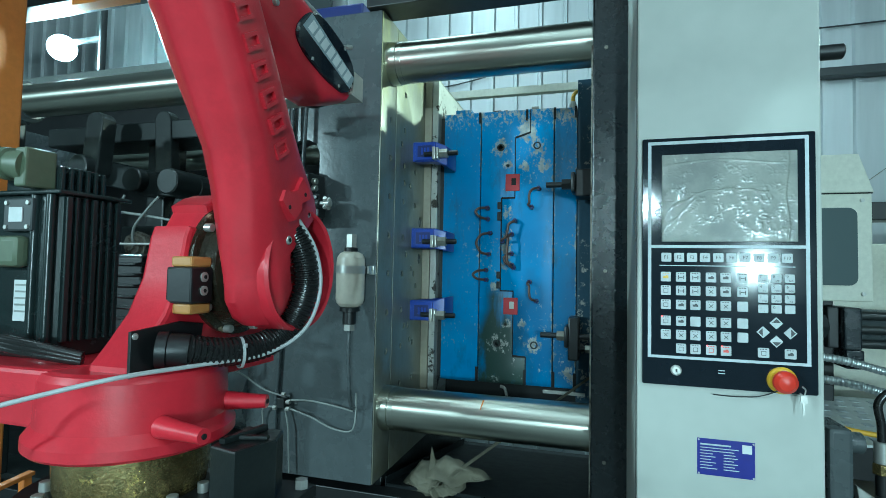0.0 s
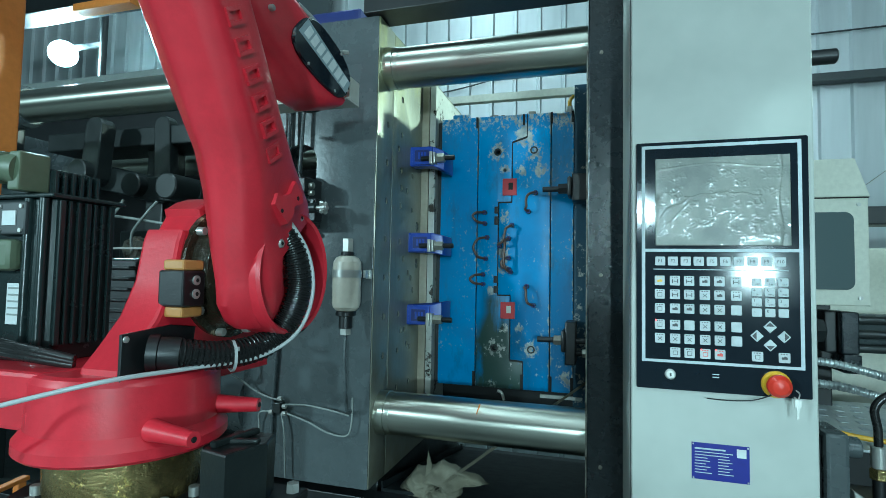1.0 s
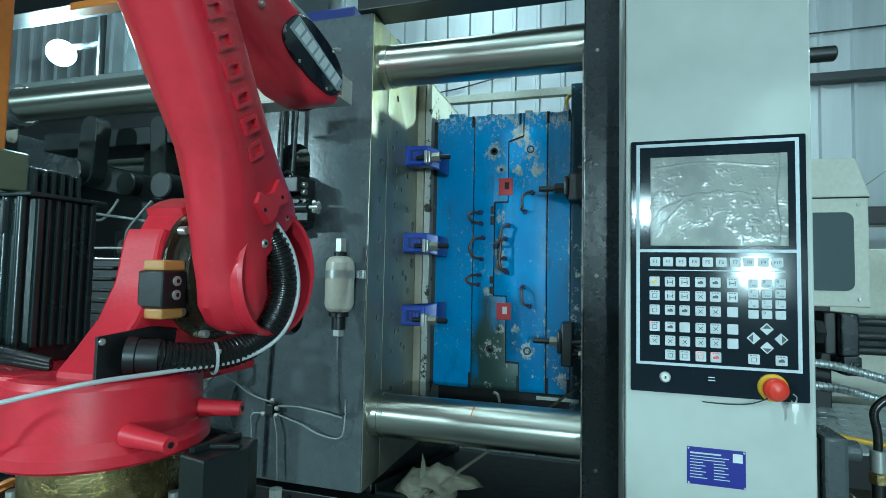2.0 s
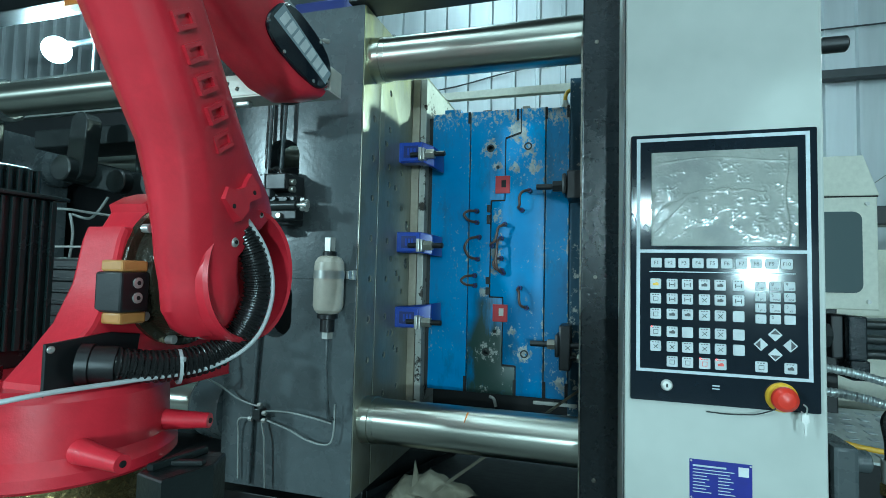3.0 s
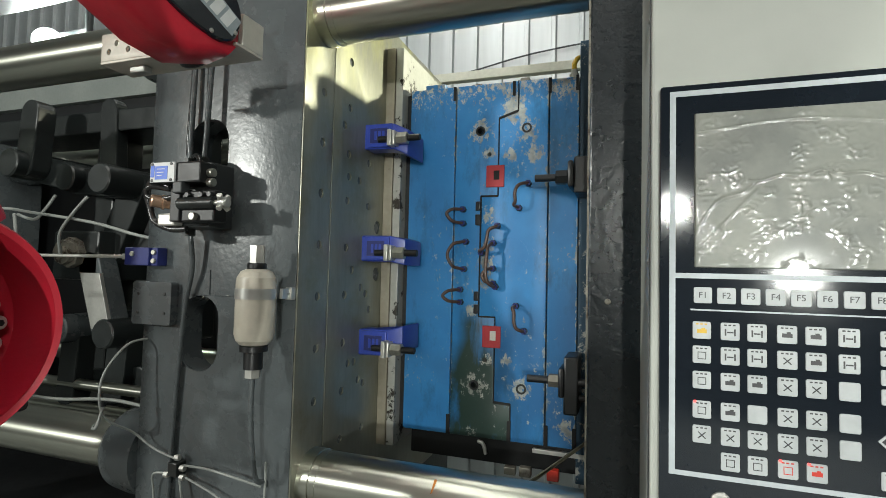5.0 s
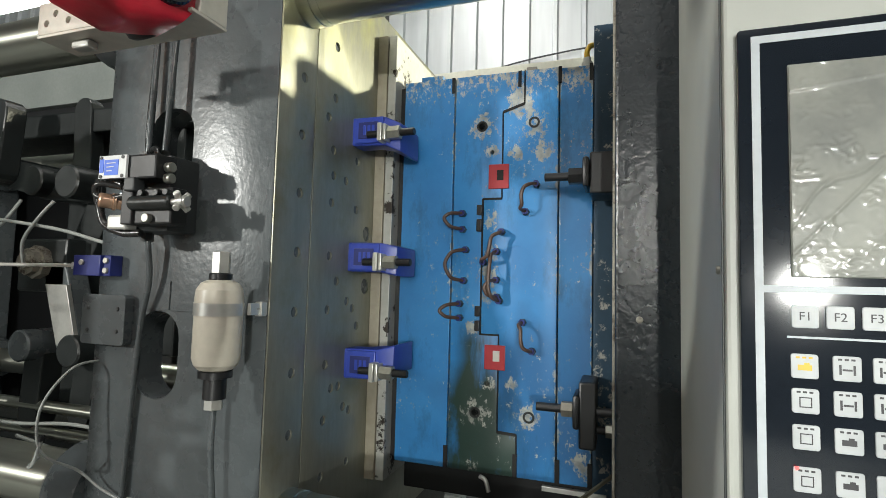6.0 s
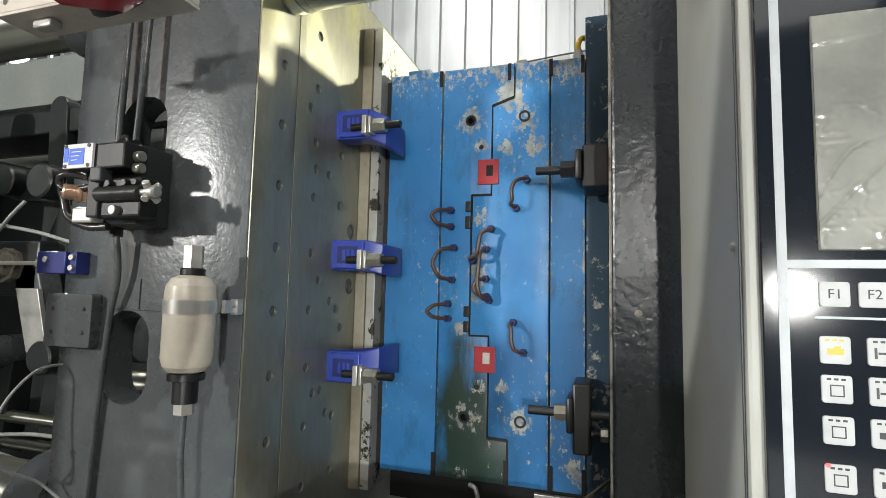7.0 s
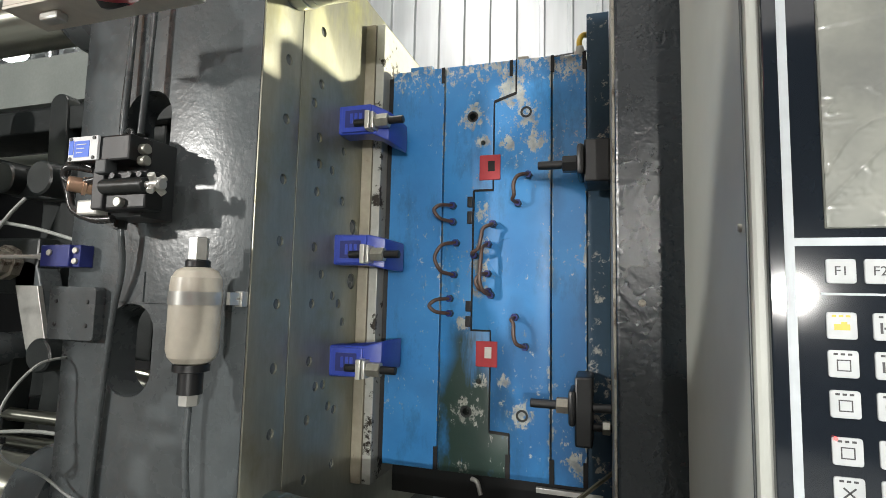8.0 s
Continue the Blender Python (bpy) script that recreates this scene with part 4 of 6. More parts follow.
for pts in ([(-0.86, G, 1.07), (-0.93, G, 1.085), (-0.98, 1.39, 1.12), (-1.0, 1.33, 1.17), (-1.01, 1.33, 1.25), (-0.99, 1.37, 1.32), (-0.985, 1.43, 1.33)],
            [(-0.842, G, 1.06), (-0.76, 1.39, 1.068), (-0.68, 1.39, 1.06), (-0.63, 1.40, 1.048)],
            [(-0.842, G, 1.036), (-0.76, 1.395, 1.02), (-0.70, 1.40, 0.995), (-0.64, 1.40, 0.99), (-0.622, 1.40, 1.02), (-0.62, 1.40, 1.1)],
            [(-0.887, G, 1.036), (-0.925, 1.4, 1.03), (-0.932, 1.41, 0.98), (-0.928, 1.41, 0.86)],
            [(-0.855, G, 1.04), (-0.838, 1.4, 0.98), (-0.835, 1.4, 0.93), (-0.83, 1.4, 0.85)]):
    part("line", hose(pts, 0.0026, 8, 8), TUBE_GREY, t)
part("tie", ring((-1.002, 1.33, 1.19), (-1.003, 1.33, 1.20), 0.006, 0.003, 10), BLACK, t)
part("branch", hose([(-1.002, 1.33, 1.19), (-1.005, 1.32, 1.15), (-1.03, 1.33, 1.14), (-1.05, 1.36, 1.145)], 0.0032, 8, 6), TUBE_GREY, t)

# ---- control cabinet ----
cab = thing("control_cabinet", "pale grey-green steel control cabinet with operator panel", "control cabinet", at=(0.26, 1.25, 0.0))
CX0, CX1, CY = 0.108, 0.411, 1.085
part("body", box(CX0, CX1, CY, 1.419, 0.15, 2.6, 0.0035), WHITE, cab)
part("base", box(CX0 + 0.01, CX1 - 0.01, CY + 0.02, 1.41, 0.0, 0.15, 0.002), BLACK, cab)
part("door_edge", box(CX0 - 0.0015, CX0 + 0.001, CY + 0.006, CY + 0.009, 0.2, 2.58, 0), DARK_GREY, cab)
for z in (1.52, 1.25, 1.80):
    part("rivet", lathe((CX0, 1.113, z), (CX0 - 0.003, 1.113, z), [(0, 0.0035), (0.002, 0.0035), (0.003, 0.002)], 12), ZINC, cab)
panel = part("panel", prism(round_rect(0.2585, 1.4795, 0.283, 0.459, 0.003), CY - 0.006, CY + 0.001, "y", 0.0008), PANEL_BLACK, cab, "glossy black membrane control panel")
PF = CY - 0.006


def strip(name, x0, x1, z0, z1, mat_, parent, lift=0.0006, label=""):
    return part(name, box(x0, x1, PF - lift, PF + 0.0004, z0, z1, 0), mat_, parent, label, 0)


strip("white_border", 0.1265, 0.1325, 1.299, 1.7025, PANEL_WHITE, panel)
strip("white_border", 0.3835, 0.3895, 1.299, 1.7025, PANEL_WHITE, panel)
strip("white_border", 0.1325, 0.3835, 1.6965, 1.7025, PANEL_WHITE, panel)
strip("white_border", 0.1325, 0.3835, 1.299, 1.304, PANEL_WHITE, panel)
strip("white_border", 0.1325, 0.3835, 1.5025, 1.508, PANEL_WHITE, panel)
strip("white_line", 0.147, 0.367, 1.4692, 1.4708, PANEL_WHITE, panel)
screen = part("screen", box(0.1505, 0.372, PF - 0.0015, PF + 0.0005, 1.514, 1.677, 0.001), FILM, cab, "switched-off display under creased clear protective film")


def wrinkled_film(x0, x1, z0, z1, y, nx=170, nz=126):
    """A loose clear film: fine ridged wrinkles, thicker towards its edges."""
    bm = bmesh.new()
    rows = []
    for k in range(nz + 1):
        row = []
        for i in range(nx + 1):
            u, v = i / nx, k / nz
            p = Vector((x0 + (x1 - x0) * u, 0, z0 + (z1 - z0) * v))
            near = max(abs(u - 0.5), abs(v - 0.5)) * 2
            a = abs(noise.noise(p * 38 + Vector((3, 0, 0))))
            b = abs(noise.noise(Vector((p.x * 130, 1.0, p.z * 170))))
            mask = max(0.0, noise.noise(p * 55 + Vector((0, 7, 0))) + 0.22 + 0.4 * max(0, near - 0.7))
            h = 0.0003 * max(0, 1 - a * 12) * near * near * (0.5 + 0.5 * math.sin(p.x * 310 + p.z * 190)) + 0.0009 * mask * max(0, 1 - b * 5)
            mid = v - 0.56 - 0.03 * math.cos((u - 0.52) * 7) - 0.008 * math.sin(u * 40)
            if 0.22 < u < 0.8:
                h += 0.0011 * max(0, 1 - abs(mid) / 0.012)
            top = v - 0.9 - 0.03 * math.sin(u * 6 - 0.9)
            h += 0.0009 * max(0, 1 - abs(top) / 0.012)
            side = u - 0.93 - 0.012 * math.sin(v * 9)
            h += 0.0008 * max(0, 1 - abs(side) / 0.01)
            fold = (v - 0.28) - 1.5 * (u - 0.04)
            if u < 0.26:
                h += 0.0008 * max(0, 1 - abs(fold - 0.06 * math.sin(u * 20)) / 0.016) + 0.0007 * max(0, 1 - abs(fold + 0.12) / 0.014)
            h += 0.0004 * noise.noise(p * 16)
            row.append(bm.verts.new((p.x, y - max(0.0, h) - 0.0002, p.z)))
        rows.append(row)
    for a, b in zip(rows, rows[1:]):
        for i in range(nx):
            bm.faces.new((a[i], a[i + 1], b[i + 1], b[i]))
    return bm


part("film", wrinkled_film(0.1515, 0.371, 1.515, 1.676, PF - 0.0018), FILM, screen, "clear protective film full of wrinkles", 75)


def keycap(x, z, w, h, legend="", small="", icon=0, tint=None, size=0.0085):
    """A white key, x and z its left top corner."""
    k = part("key", prism(round_rect(x + w / 2, z - h / 2, w, h, 0.0018, 3), PF - 0.0014, PF + 0.0003, "y", 0.0004), KEY_WHITE, cab)
    f = PF - 0.0015
    if legend and not small:
        part("legend", text_bm(legend, size, x + w / 2, f, z - h / 2), INK, k, smooth=0)
    elif legend:
        part("legend", text_bm(legend, 0.007, x + 0.0042, f, z - h * 0.32), INK, k, smooth=0)
        part("legend", text_bm(small, 0.004, x + w * 0.62, f, z - h * 0.78), INK, k, smooth=0)
    if icon:
        bm = bmesh.new()
        cx, cz = x + w / 2, z - h * 0.55
        for j in range(3):
            box(x + 0.003 + 0.004 * j, x + 0.0055 + 0.004 * j, f, f + 0.0004, z - 0.0032, z - 0.0018, 0, bm)
        if icon == 1:
            box(cx - 0.005, cx - 0.0035, f, f + 0.0004, cz - 0.0035, cz + 0.0035, 0, bm)
            box(cx + 0.0035, cx + 0.005, f, f + 0.0004, cz - 0.0035, cz + 0.0035, 0, bm)
            box(cx - 0.003, cx + 0.003, f, f + 0.0004, cz - 0.0007, cz + 0.0007, 0, bm)
        elif icon == 2:
            box(cx - 0.0045, cx + 0.0045, f, f + 0.0004, cz - 0.002, cz + 0.002, 0, bm)
            box(cx - 0.0005, cx + 0.003, f, f + 0.0004, cz + 0.002, cz + 0.0035, 0, bm)
        elif icon == 3:
            for x0, x1, z0, z1 in ((-0.004, 0.004, 0.003, 0.0038), (-0.004, 0.004, -0.0038, -0.003), (-0.004, -0.0032, -0.003, 0.003), (0.0032, 0.004, -0.003, 0.003)):
                box(cx + x0, cx + x1, f, f + 0.0004, cz + z0, cz + z1, 0, bm)
        elif icon == 4:
            for s_ in (-1, 1):
                prism([(cx - 0.004, cz - 0.003 * s_), (cx - 0.003, cz - 0.0036 * s_), (cx + 0.004, cz + 0.003 * s_), (cx + 0.003, cz + 0.0036 * s_)], f, f + 0.0004, "y", bm=bm)
        part("icon", bm, tint or INK, k, smooth=0)
    return k


for j in range(10):
    keycap(0.150 + 0.02178 * j, 1.4935, 0.0172, 0.0165, "F%d" % (j + 1), size=0.0088 if j < 9 else 0.0078)
cols = (0.149, 0.175, 0.199, 0.225, 0.249, 0.276)
rows_k = (1.458, 1.433, 1.407, 1.377, 1.352, 1.327)
ICONS = ((2, 1, 1, 2, 2, 1), (3, 1, 1, 4, 2, 1), (3, 2, 2, 4, 4, 0), (3, 2, 0, 4, 4, 0), (4, 4, 4, 4, 4, 0), (0, 3, 3, 3, 2, 0))
for r, z in enumerate(rows_k):
    for c, x in enumerate(cols):
        if r == 5 and c in (0, 5):
            continue
        tint = YELLOW if (r, c) == (0, 0) else BUTTON_RED if r == 5 and c in (3, 4) else None
        key = keycap(x, z, 0.0172, 0.0178, icon=ICONS[r][c], tint=tint)
        if (r, c) in ((3, 0), (5, 3), (5, 4)):
            part("led", cyl((x + 0.002, PF - 0.0014, z - 0.001), (x + 0.002, PF - 0.0022, z - 0.001), 0.0013, 10), LED_RED, key)
PAD = (("7", "ABC"), ("8", "DEF"), ("9", "GHI"), ("4", "JKL"), ("5", "MNO"), ("6", "PQR"), ("1", "STU"), ("2", "VWX"), ("3", "YZ"), (".", "-"), ("0", ""), ("", ""))
for n, (a, b) in enumerate(PAD):
    keycap(0.309 + 0.0207 * (n % 3), 1.457 - 0.018 * (n // 3), 0.0158, 0.0148, a, b or " ")
keycap(0.308, 1.327, 0.0178, 0.0172, icon=3)
keycap(0.3495, 1.327, 0.0178, 0.0172, icon=2)
for cx, cz, ang in ((0.337, 1.371, 0), (0.3165, 1.3545, 90), (0.3585, 1.3545, 270), (0.337, 1.339, 180)):
    k = part("key", prism([(cx, cz + 0.0105), (cx - 0.0105, cz), (cx, cz - 0.0105), (cx + 0.0105, cz)], PF - 0.0014, PF + 0.0003, "y", 0.0004), KEY_WHITE, cab)
    a = radians(ang)
    tri = [(cx + u * math.cos(a) - v * math.sin(a), cz + u * math.sin(a) + v * math.cos(a)) for u, v in ((-0.007, 0.0008), (0.007, 0.0008), (0, 0.0078))]
    part("arrow", prism(tri, PF - 0.0017, PF - 0.001, "y"), INK, k, smooth=0)
t = part("key_switch", lathe((0.175, PF, 1.278), (0.175, PF - 0.006, 1.278), [(0, 0.0095), (0.003, 0.0095), (0.005, 0.007), (0.006, 0.007)], 24), ZINC, cab, "small chrome key lock")
part("slot", box(0.1735, 0.1765, PF - 0.0066, PF - 0.0055, 1.275, 1.281, 0), BLACK, t)
for z in (1.2765, 1.2815):
    strip("port_mark", 0.245, 0.256, z, z + 0.0018, PANEL_WHITE, panel)
es = part("emergency_stop", lathe((0.345, PF, 1.272), (0.345, PF - 0.031, 1.272), [(0, 0.013), (0.01, 0.013), (0.011, 0.0175), (0.016, 0.0195), (0.022, 0.0185), (0.028, 0.013), (0.031, 0.004)], 36), BUTTON_RED, cab, "red mushroom emergency stop button")
part("collar", lathe((0.345, PF, 1.272), (0.345, PF - 0.01, 1.272), [(0, 0.0235), (0.004, 0.023), (0.0075, 0.02), (0.008, 0.015)], 36), YELLOW, es, "yellow collar ring")
kr = part("key_ring", hose([(0.368, PF - 0.024, 1.268), (0.374, PF - 0.02, 1.262), (0.372, PF - 0.018, 1.252), (0.366, PF - 0.02, 1.256)], 0.0012, 6, 6), ZINC, cab, "small keys hanging at the stop button")
part("key_blade", prism([(0.3665, 1.252), (0.376, 1.252), (0.377, 1.241), (0.373, 1.238), (0.373, 1.221), (0.3695, 1.219), (0.3695, 1.238), (0.366, 1.241)], PF - 0.021, PF - 0.019, "y"), ZINC, kr, smooth=0)
part("wire_end", hose([(0.343, PF - 0.01, 1.262), (0.33, PF - 0.008, 1.252), (0.305, PF - 0.004, 1.242), (0.268, PF - 0.003, 1.239), (0.235, PF - 0.004, 1.240)], 0.0011, 6, 8), BLACK, cab, "loose black wire end")
plate = part("name_plate", box(0.211, 0.304, CY - 0.0012, CY + 0.0005, 1.094, 1.1585, 0.0003), LABEL_BLUE, cab, "blue rating plate with illegible white print")
for n in range(9):
    z = 1.147 - 0.0052 * n
    w = (0.05, 0.062, 0.055, 0.038, 0.045, 0.033, 0.046, 0.036, 0.05)[n]
    part("print_line", box(0.216, 0.216 + w * (0.55 if n > 2 else 1), CY - 0.0016, CY - 0.001, z, z + (0.0028 if n == 0 else 0.0014), 0), PANEL_WHITE, plate, smooth=0)
    if n > 2:
        part("print_line", box(0.254, 0.254 + w * 0.5, CY - 0.0016, CY - 0.001, z, z + 0.0014, 0), PANEL_WHITE, plate, smooth=0)
part("print_square", box(0.284, 0.299, CY - 0.0016, CY - 0.001, 1.138, 1.153, 0), LABEL_WHITE, plate, smooth=0)
for x in (0.2135, 0.3015):
    for z in (1.0965, 1.156):
        part("rivet", cyl((x, CY - 0.001, z), (x, CY - 0.003, z), 0.0015, 8), ZINC, plate)

# ---- feet under the platens ----
part("foot", box(-0.98, -0.6, 1.55, 2.55, 0.62, 0.842, 0.004), CAST, platen)

# ---- robot ----
robot = thing("robot_arm", "red six-axis industrial robot on a black pedestal", "robot", at=(-0.565, 0.605, 0.0))
TX, TY = -0.565, 0.605
part("pedestal", lathe((TX, TY, 0.0), (TX, TY, 1.155), [(0, 0.2), (0.03, 0.2), (0.031, 0.12), (1.08, 0.12), (1.09, 0.135), (1.155, 0.135)], 40), BLACK, robot, "black painted pedestal")
gear = part("gear_ring", lathe((TX, TY, 1.15), (TX, TY, 1.232), [(0, 0.088), (0.02, 0.092), (0.06, 0.094), (0.082, 0.094)], 56), BRASS, robot, "oily brass-coloured reducer ring")
for k in range(14):
    a = 2 * math.pi * k / 14 + 0.1
    x, y = TX + 0.104 * math.cos(a), TY + 0.104 * math.sin(a)
    part("bolt", lathe((x, y, 1.155), (x, y, 1.176), [(0, 0.007), (0.012, 0.007), (0.0125, 0.0062)], 12), ZINC, gear)
turret = part("turret", lathe((TX, TY, 1.222), (TX, TY, 1.321), [(0, 0.121), (0.004, 0.125), (0.016, 0.125), (0.023, 0.12), (0.03, 0.1145), (0.088, 0.1125), (0.096, 0.109), (0.099, 0.102)], 72), RED, robot, "red swivelling turret casting")
for (ax_, ay_), (bx_, by_), z in (((-0.47, 0.655), (-0.408, 0.672), 1.264), ((-0.465, 0.545), (-0.392, 0.532), 1.258)):
    lug = lathe((ax_, ay_, z), (bx_, by_, z), [(0, 0.0135), (0.03, 0.0112), ((Vector((ax_, ay_, 0)) - Vector((bx_, by_, 0))).length, 0.0092)], 20)
    lug = part("lug", lug, RED, turret)
    part("socket", cyl((bx_ - 0.001, by_, z), (bx_ + 0.0012, by_, z), 0.0034, 14), GROOVE, lug)
# raised axis mark and scale notch on the turret
for k, w in enumerate((0.004, 0.012, 0.004, 0.014)):
    a = radians(232 + 6.5 * k)
    x, y = TX + 0.1108 * math.cos(a), TY + 0.1108 * math.sin(a)
    part("cast_mark", box(x - w / 2, x + w / 2, y - 0.0015, y + 0.0015, 1.262 if k != 1 else 1.266, 1.276 if k != 1 else 1.27, 0.0005), RED, turret)
# motor shelf
shelf = part("motor_shelf", prism([(-0.9, 0.50), (-0.60, 0.505), (-0.585, 0.53), (-0.585, 0.72), (-0.9, 0.72)], 1.283, 1.322, "z", 0.006), RED, robot)
part("shelf_web", prism([(-0.9, 0.54), (-0.62, 0.54), (-0.62, 0.70), (-0.9, 0.70)], 1.235, 1.29, "z", 0.006), RED, robot)
# fork that carries the shoulder
OY, OZ = 0.71, 1.45
fork_prof = [(0.522, 1.29), (0.526, 1.328), (0.548, 1.352), (0.577, 1.388), (0.598, 1.435), (0.608, 1.49), (0.614, 1.506), (0.632, 1.506), (0.645, 1.528)]
for k in range(12):
    a = radians(128 - 12 * k)
    fork_prof.append((OY + 0.112 * math.cos(a), OZ + 0.112 * math.sin(a)))
fork_prof += [(0.815, 1.40), (0.82, 1.29)]
fork = part("shoulder_fork", prism(fork_prof, -0.562, -0.497, "x", 0.006), RED, robot, "red shoulder fork casting")
part("reducer", lathe((-0.5, OY, OZ), (-0.44, OY, OZ), [(0, 0.1), (0.01, 0.1), (0.012, 0.09), (0.035, 0.084), (0.04, 0.074), (0.06, 0.06)], 48), GREASE, robot, "greasy metal shoulder reducer")
for k in range(10):
    a = 2 * math.pi * k / 10
    y, z = OY + 0.094 * math.cos(a), OZ + 0.094 * math.sin(a)
    part("bolt", cyl((-0.49, y, z), (-0.478, y, z), 0.006, 10, 0.001), ZINC, robot)
# limit stop block
stop = part("limit_stop", box(-0.507, -0.466, 0.585, 0.625, 1.402, 1.45, 0.003), BLACK, robot, "black stop block between amber urethane pads")
for z0 in (1.45, 1.388):
    part("pad", box(-0.503, -0.469, 0.588, 0.625, z0, z0 + 0.014, 0.003), AMBER, stop)
for z in (1.437, 1.419):
    part("screw", lathe((-0.4665, 0.607, z), (-0.4635, 0.607, z), [(0, 0.0065), (0.0025, 0.0065), (0.003, 0.0045)], 16), ZINC, stop)
    part("hex_socket", cyl((-0.4634, 0.607, z), (-0.4632, 0.607, z), 0.003, 6), GROOVE, stop)
# black side plate with hose outlet
sp = part("side_plate", prism([(0.522, 1.300), (0.63, 1.300), (0.64, 1.372), (0.598, 1.378), (0.522, 1.372)], -0.497, -0.4925, "x", 0.0008), BLACK, robot, "black plate over the cable outlet")
for y, z in ((0.527, 1.366), (0.527, 1.306)):
    part("screw", lathe((-0.4925, y, z), (-0.4895, y, z), [(0, 0.004), (0.002, 0.004), (0.003, 0.0025)], 12), ZINC, sp)
# shoulder dish
dish = part("shoulder_dish", lathe((-0.455, OY, OZ), (-0.378, OY, OZ), [(0, 0.06), (0.004, 0.086), (0.03, 0.092), (0.072, 0.091), (0.077, 0.088), (0.074, 0.084), (0.03, 0.078), (0.018, 0.07), (0.016, 0.01)], 64), RED, robot, "red round shoulder shell, open to the side")
for dy, dz in ((0.058, 0.015), (0.064, 0.000), (0.051, -0.002), (0.061, -0.017), (-0.01, -0.06)):
    bb = part("bolt", lathe((-0.44, OY + dy, OZ + dz), (-0.418, OY + dy, OZ + dz), [(0, 0.0062), (0.02, 0.0062), (0.022, 0.005)], 16), ZINC, dish)
    part("hex_socket", cyl((-0.4181, OY + dy, OZ + dz), (-0.4178, OY + dy, OZ + dz), 0.0031, 6), GROOVE, bb)
# upper arm: along D from the shoulder, U across it
D, U = Vector((0, -0.55, 0.835)), Vector((0, 0.835, 0.55))
O = Vector((0, OY, OZ))


def arm_pt(s, u, x):
    v = O + D * s + U * u
    return (x - 0.012, v.y, v.z)


def loft(sections, bm=None):
    bm = bm or bmesh.new()
    loops = [[bm.verts.new(p) for p in sec] for sec in sections]
    n = len(loops[0])
    for a, b in zip(loops, loops[1:]):
        for k in range(n):
            bm.faces.new((a[k], a[(k + 1) % n], b[(k + 1) % n], b[k]))
    bm.faces.new(loops[0][::-1])
    bm.faces.new(loops[-1])
    return bm


def rounded(poly, r=0.3, n=3):
    """Rounds the corners of a closed outline of (u, x)."""
    out = []
    m = len(poly)
    for i in range(m):
        p, a, b = Vector(poly[i]), Vector(poly[i - 1]), Vector(poly[(i + 1) % m])
        p0, p1 = p.lerp(a, r), p.lerp(b, r)
        for k in range(n + 1):
            t_ = k / n
            out.append(tuple((1 - t_) ** 2 * p0 + 2 * t_ * (1 - t_) * p + t_ * t_ * p1))
    return out


def arm_section(s, u0, uc, u1, xf, xm, xb):
    poly = [(uc, xf), (u1 - 0.012, xf - 0.003), (u1, xf - 0.02), (u1 - 0.004, xb + 0.02), (u1 - 0.02, xb), (u0 + 0.03, xb), (u0 + 0.002, xm - 0.018), (u0, xm), ((u0 + uc) / 2 - 0.006, (xm + xf) / 2 + 0.006)]
    return [arm_pt(s, u, x) for u, x in rounded(poly, 0.24, 3)]


arm = part("upper_arm", loft([arm_section(-0.042, -0.082, -0.07, -0.05, -0.39, -0.405, -0.43),
                              arm_section(-0.034, -0.094, -0.068, -0.034, -0.378, -0.41, -0.445),
                              arm_section(-0.015, -0.104, -0.065, -0.02, -0.37, -0.412, -0.44),
                              arm_section(0.015, -0.108, -0.06, -0.014, -0.366, -0.408, -0.442),
                              arm_section(0.036, -0.1, -0.055, 0.0, -0.366, -0.406, -0.443),
                              arm_section(0.048, -0.096, -0.05, 0.094, -0.368, -0.405, -0.444),
                              arm_section(0.075, -0.089, -0.043, 0.094, -0.364, -0.403, -0.445),
                              arm_section(0.11, -0.075, -0.036, 0.082, -0.358, -0.4, -0.447),
                              arm_section(0.15, -0.06, -0.03, 0.07, -0.352, -0.398, -0.449),
                              arm_section(0.20, -0.046, -0.024, 0.061, -0.345, -0.397, -0.451),
                              arm_section(0.30, -0.037, -0.018, 0.064, -0.343, -0.4, -0.46),
                              arm_section(0.42, -0.032, -0.014, 0.068, -0.342, -0.4, -0.46),
                              arm_section(0.62, -0.038, -0.012, 0.072, -0.342, -0.4, -0.46),
                              arm_section(0.78, -0.045, -0.015, 0.08, -0.342, -0.4, -0.46)]), RED, robot, "red cast upper arm with raised maker's lettering as plain blocks", smooth=26)
for s, u, x in ((0.0565, -0.0125, -0.373), (0.063, 0.055, -0.376)):
    p = arm_pt(s, u, x)
    bb = part("bolt", lathe((p[0] - 0.004, p[1], p[2]), (p[0] + 0.008, p[1], p[2]), [(0, 0.0065), (0.01, 0.0065), (0.012, 0.005)], 14), ZINC, robot)
    part("hex_socket", cyl((p[0] + 0.0081, p[1], p[2]), (p[0] + 0.0084, p[1], p[2]), 0.003, 6), GROOVE, bb)
# raised mounting pad with two tapped holes
bm = bmesh.new()
pad_out = [(0.078, -0.012), (0.084, 0.012), (0.094, 0.02), (0.088, 0.05), (0.105, 0.054), (0.13, 0.046), (0.124, 0.03), (0.118, 0.022), (0.122, 0.002), (0.134, -0.014), (0.122, -0.03), (0.098, -0.022)]
lo = [bm.verts.new(arm_pt(s, u * 0.95 + 0.004, -0.375)) for s, u in pad_out]
hi = [bm.verts.new(arm_pt(0.108 + (s - 0.108) * 0.82, (u * 0.8 + 0.006), -0.352)) for s, u in pad_out]
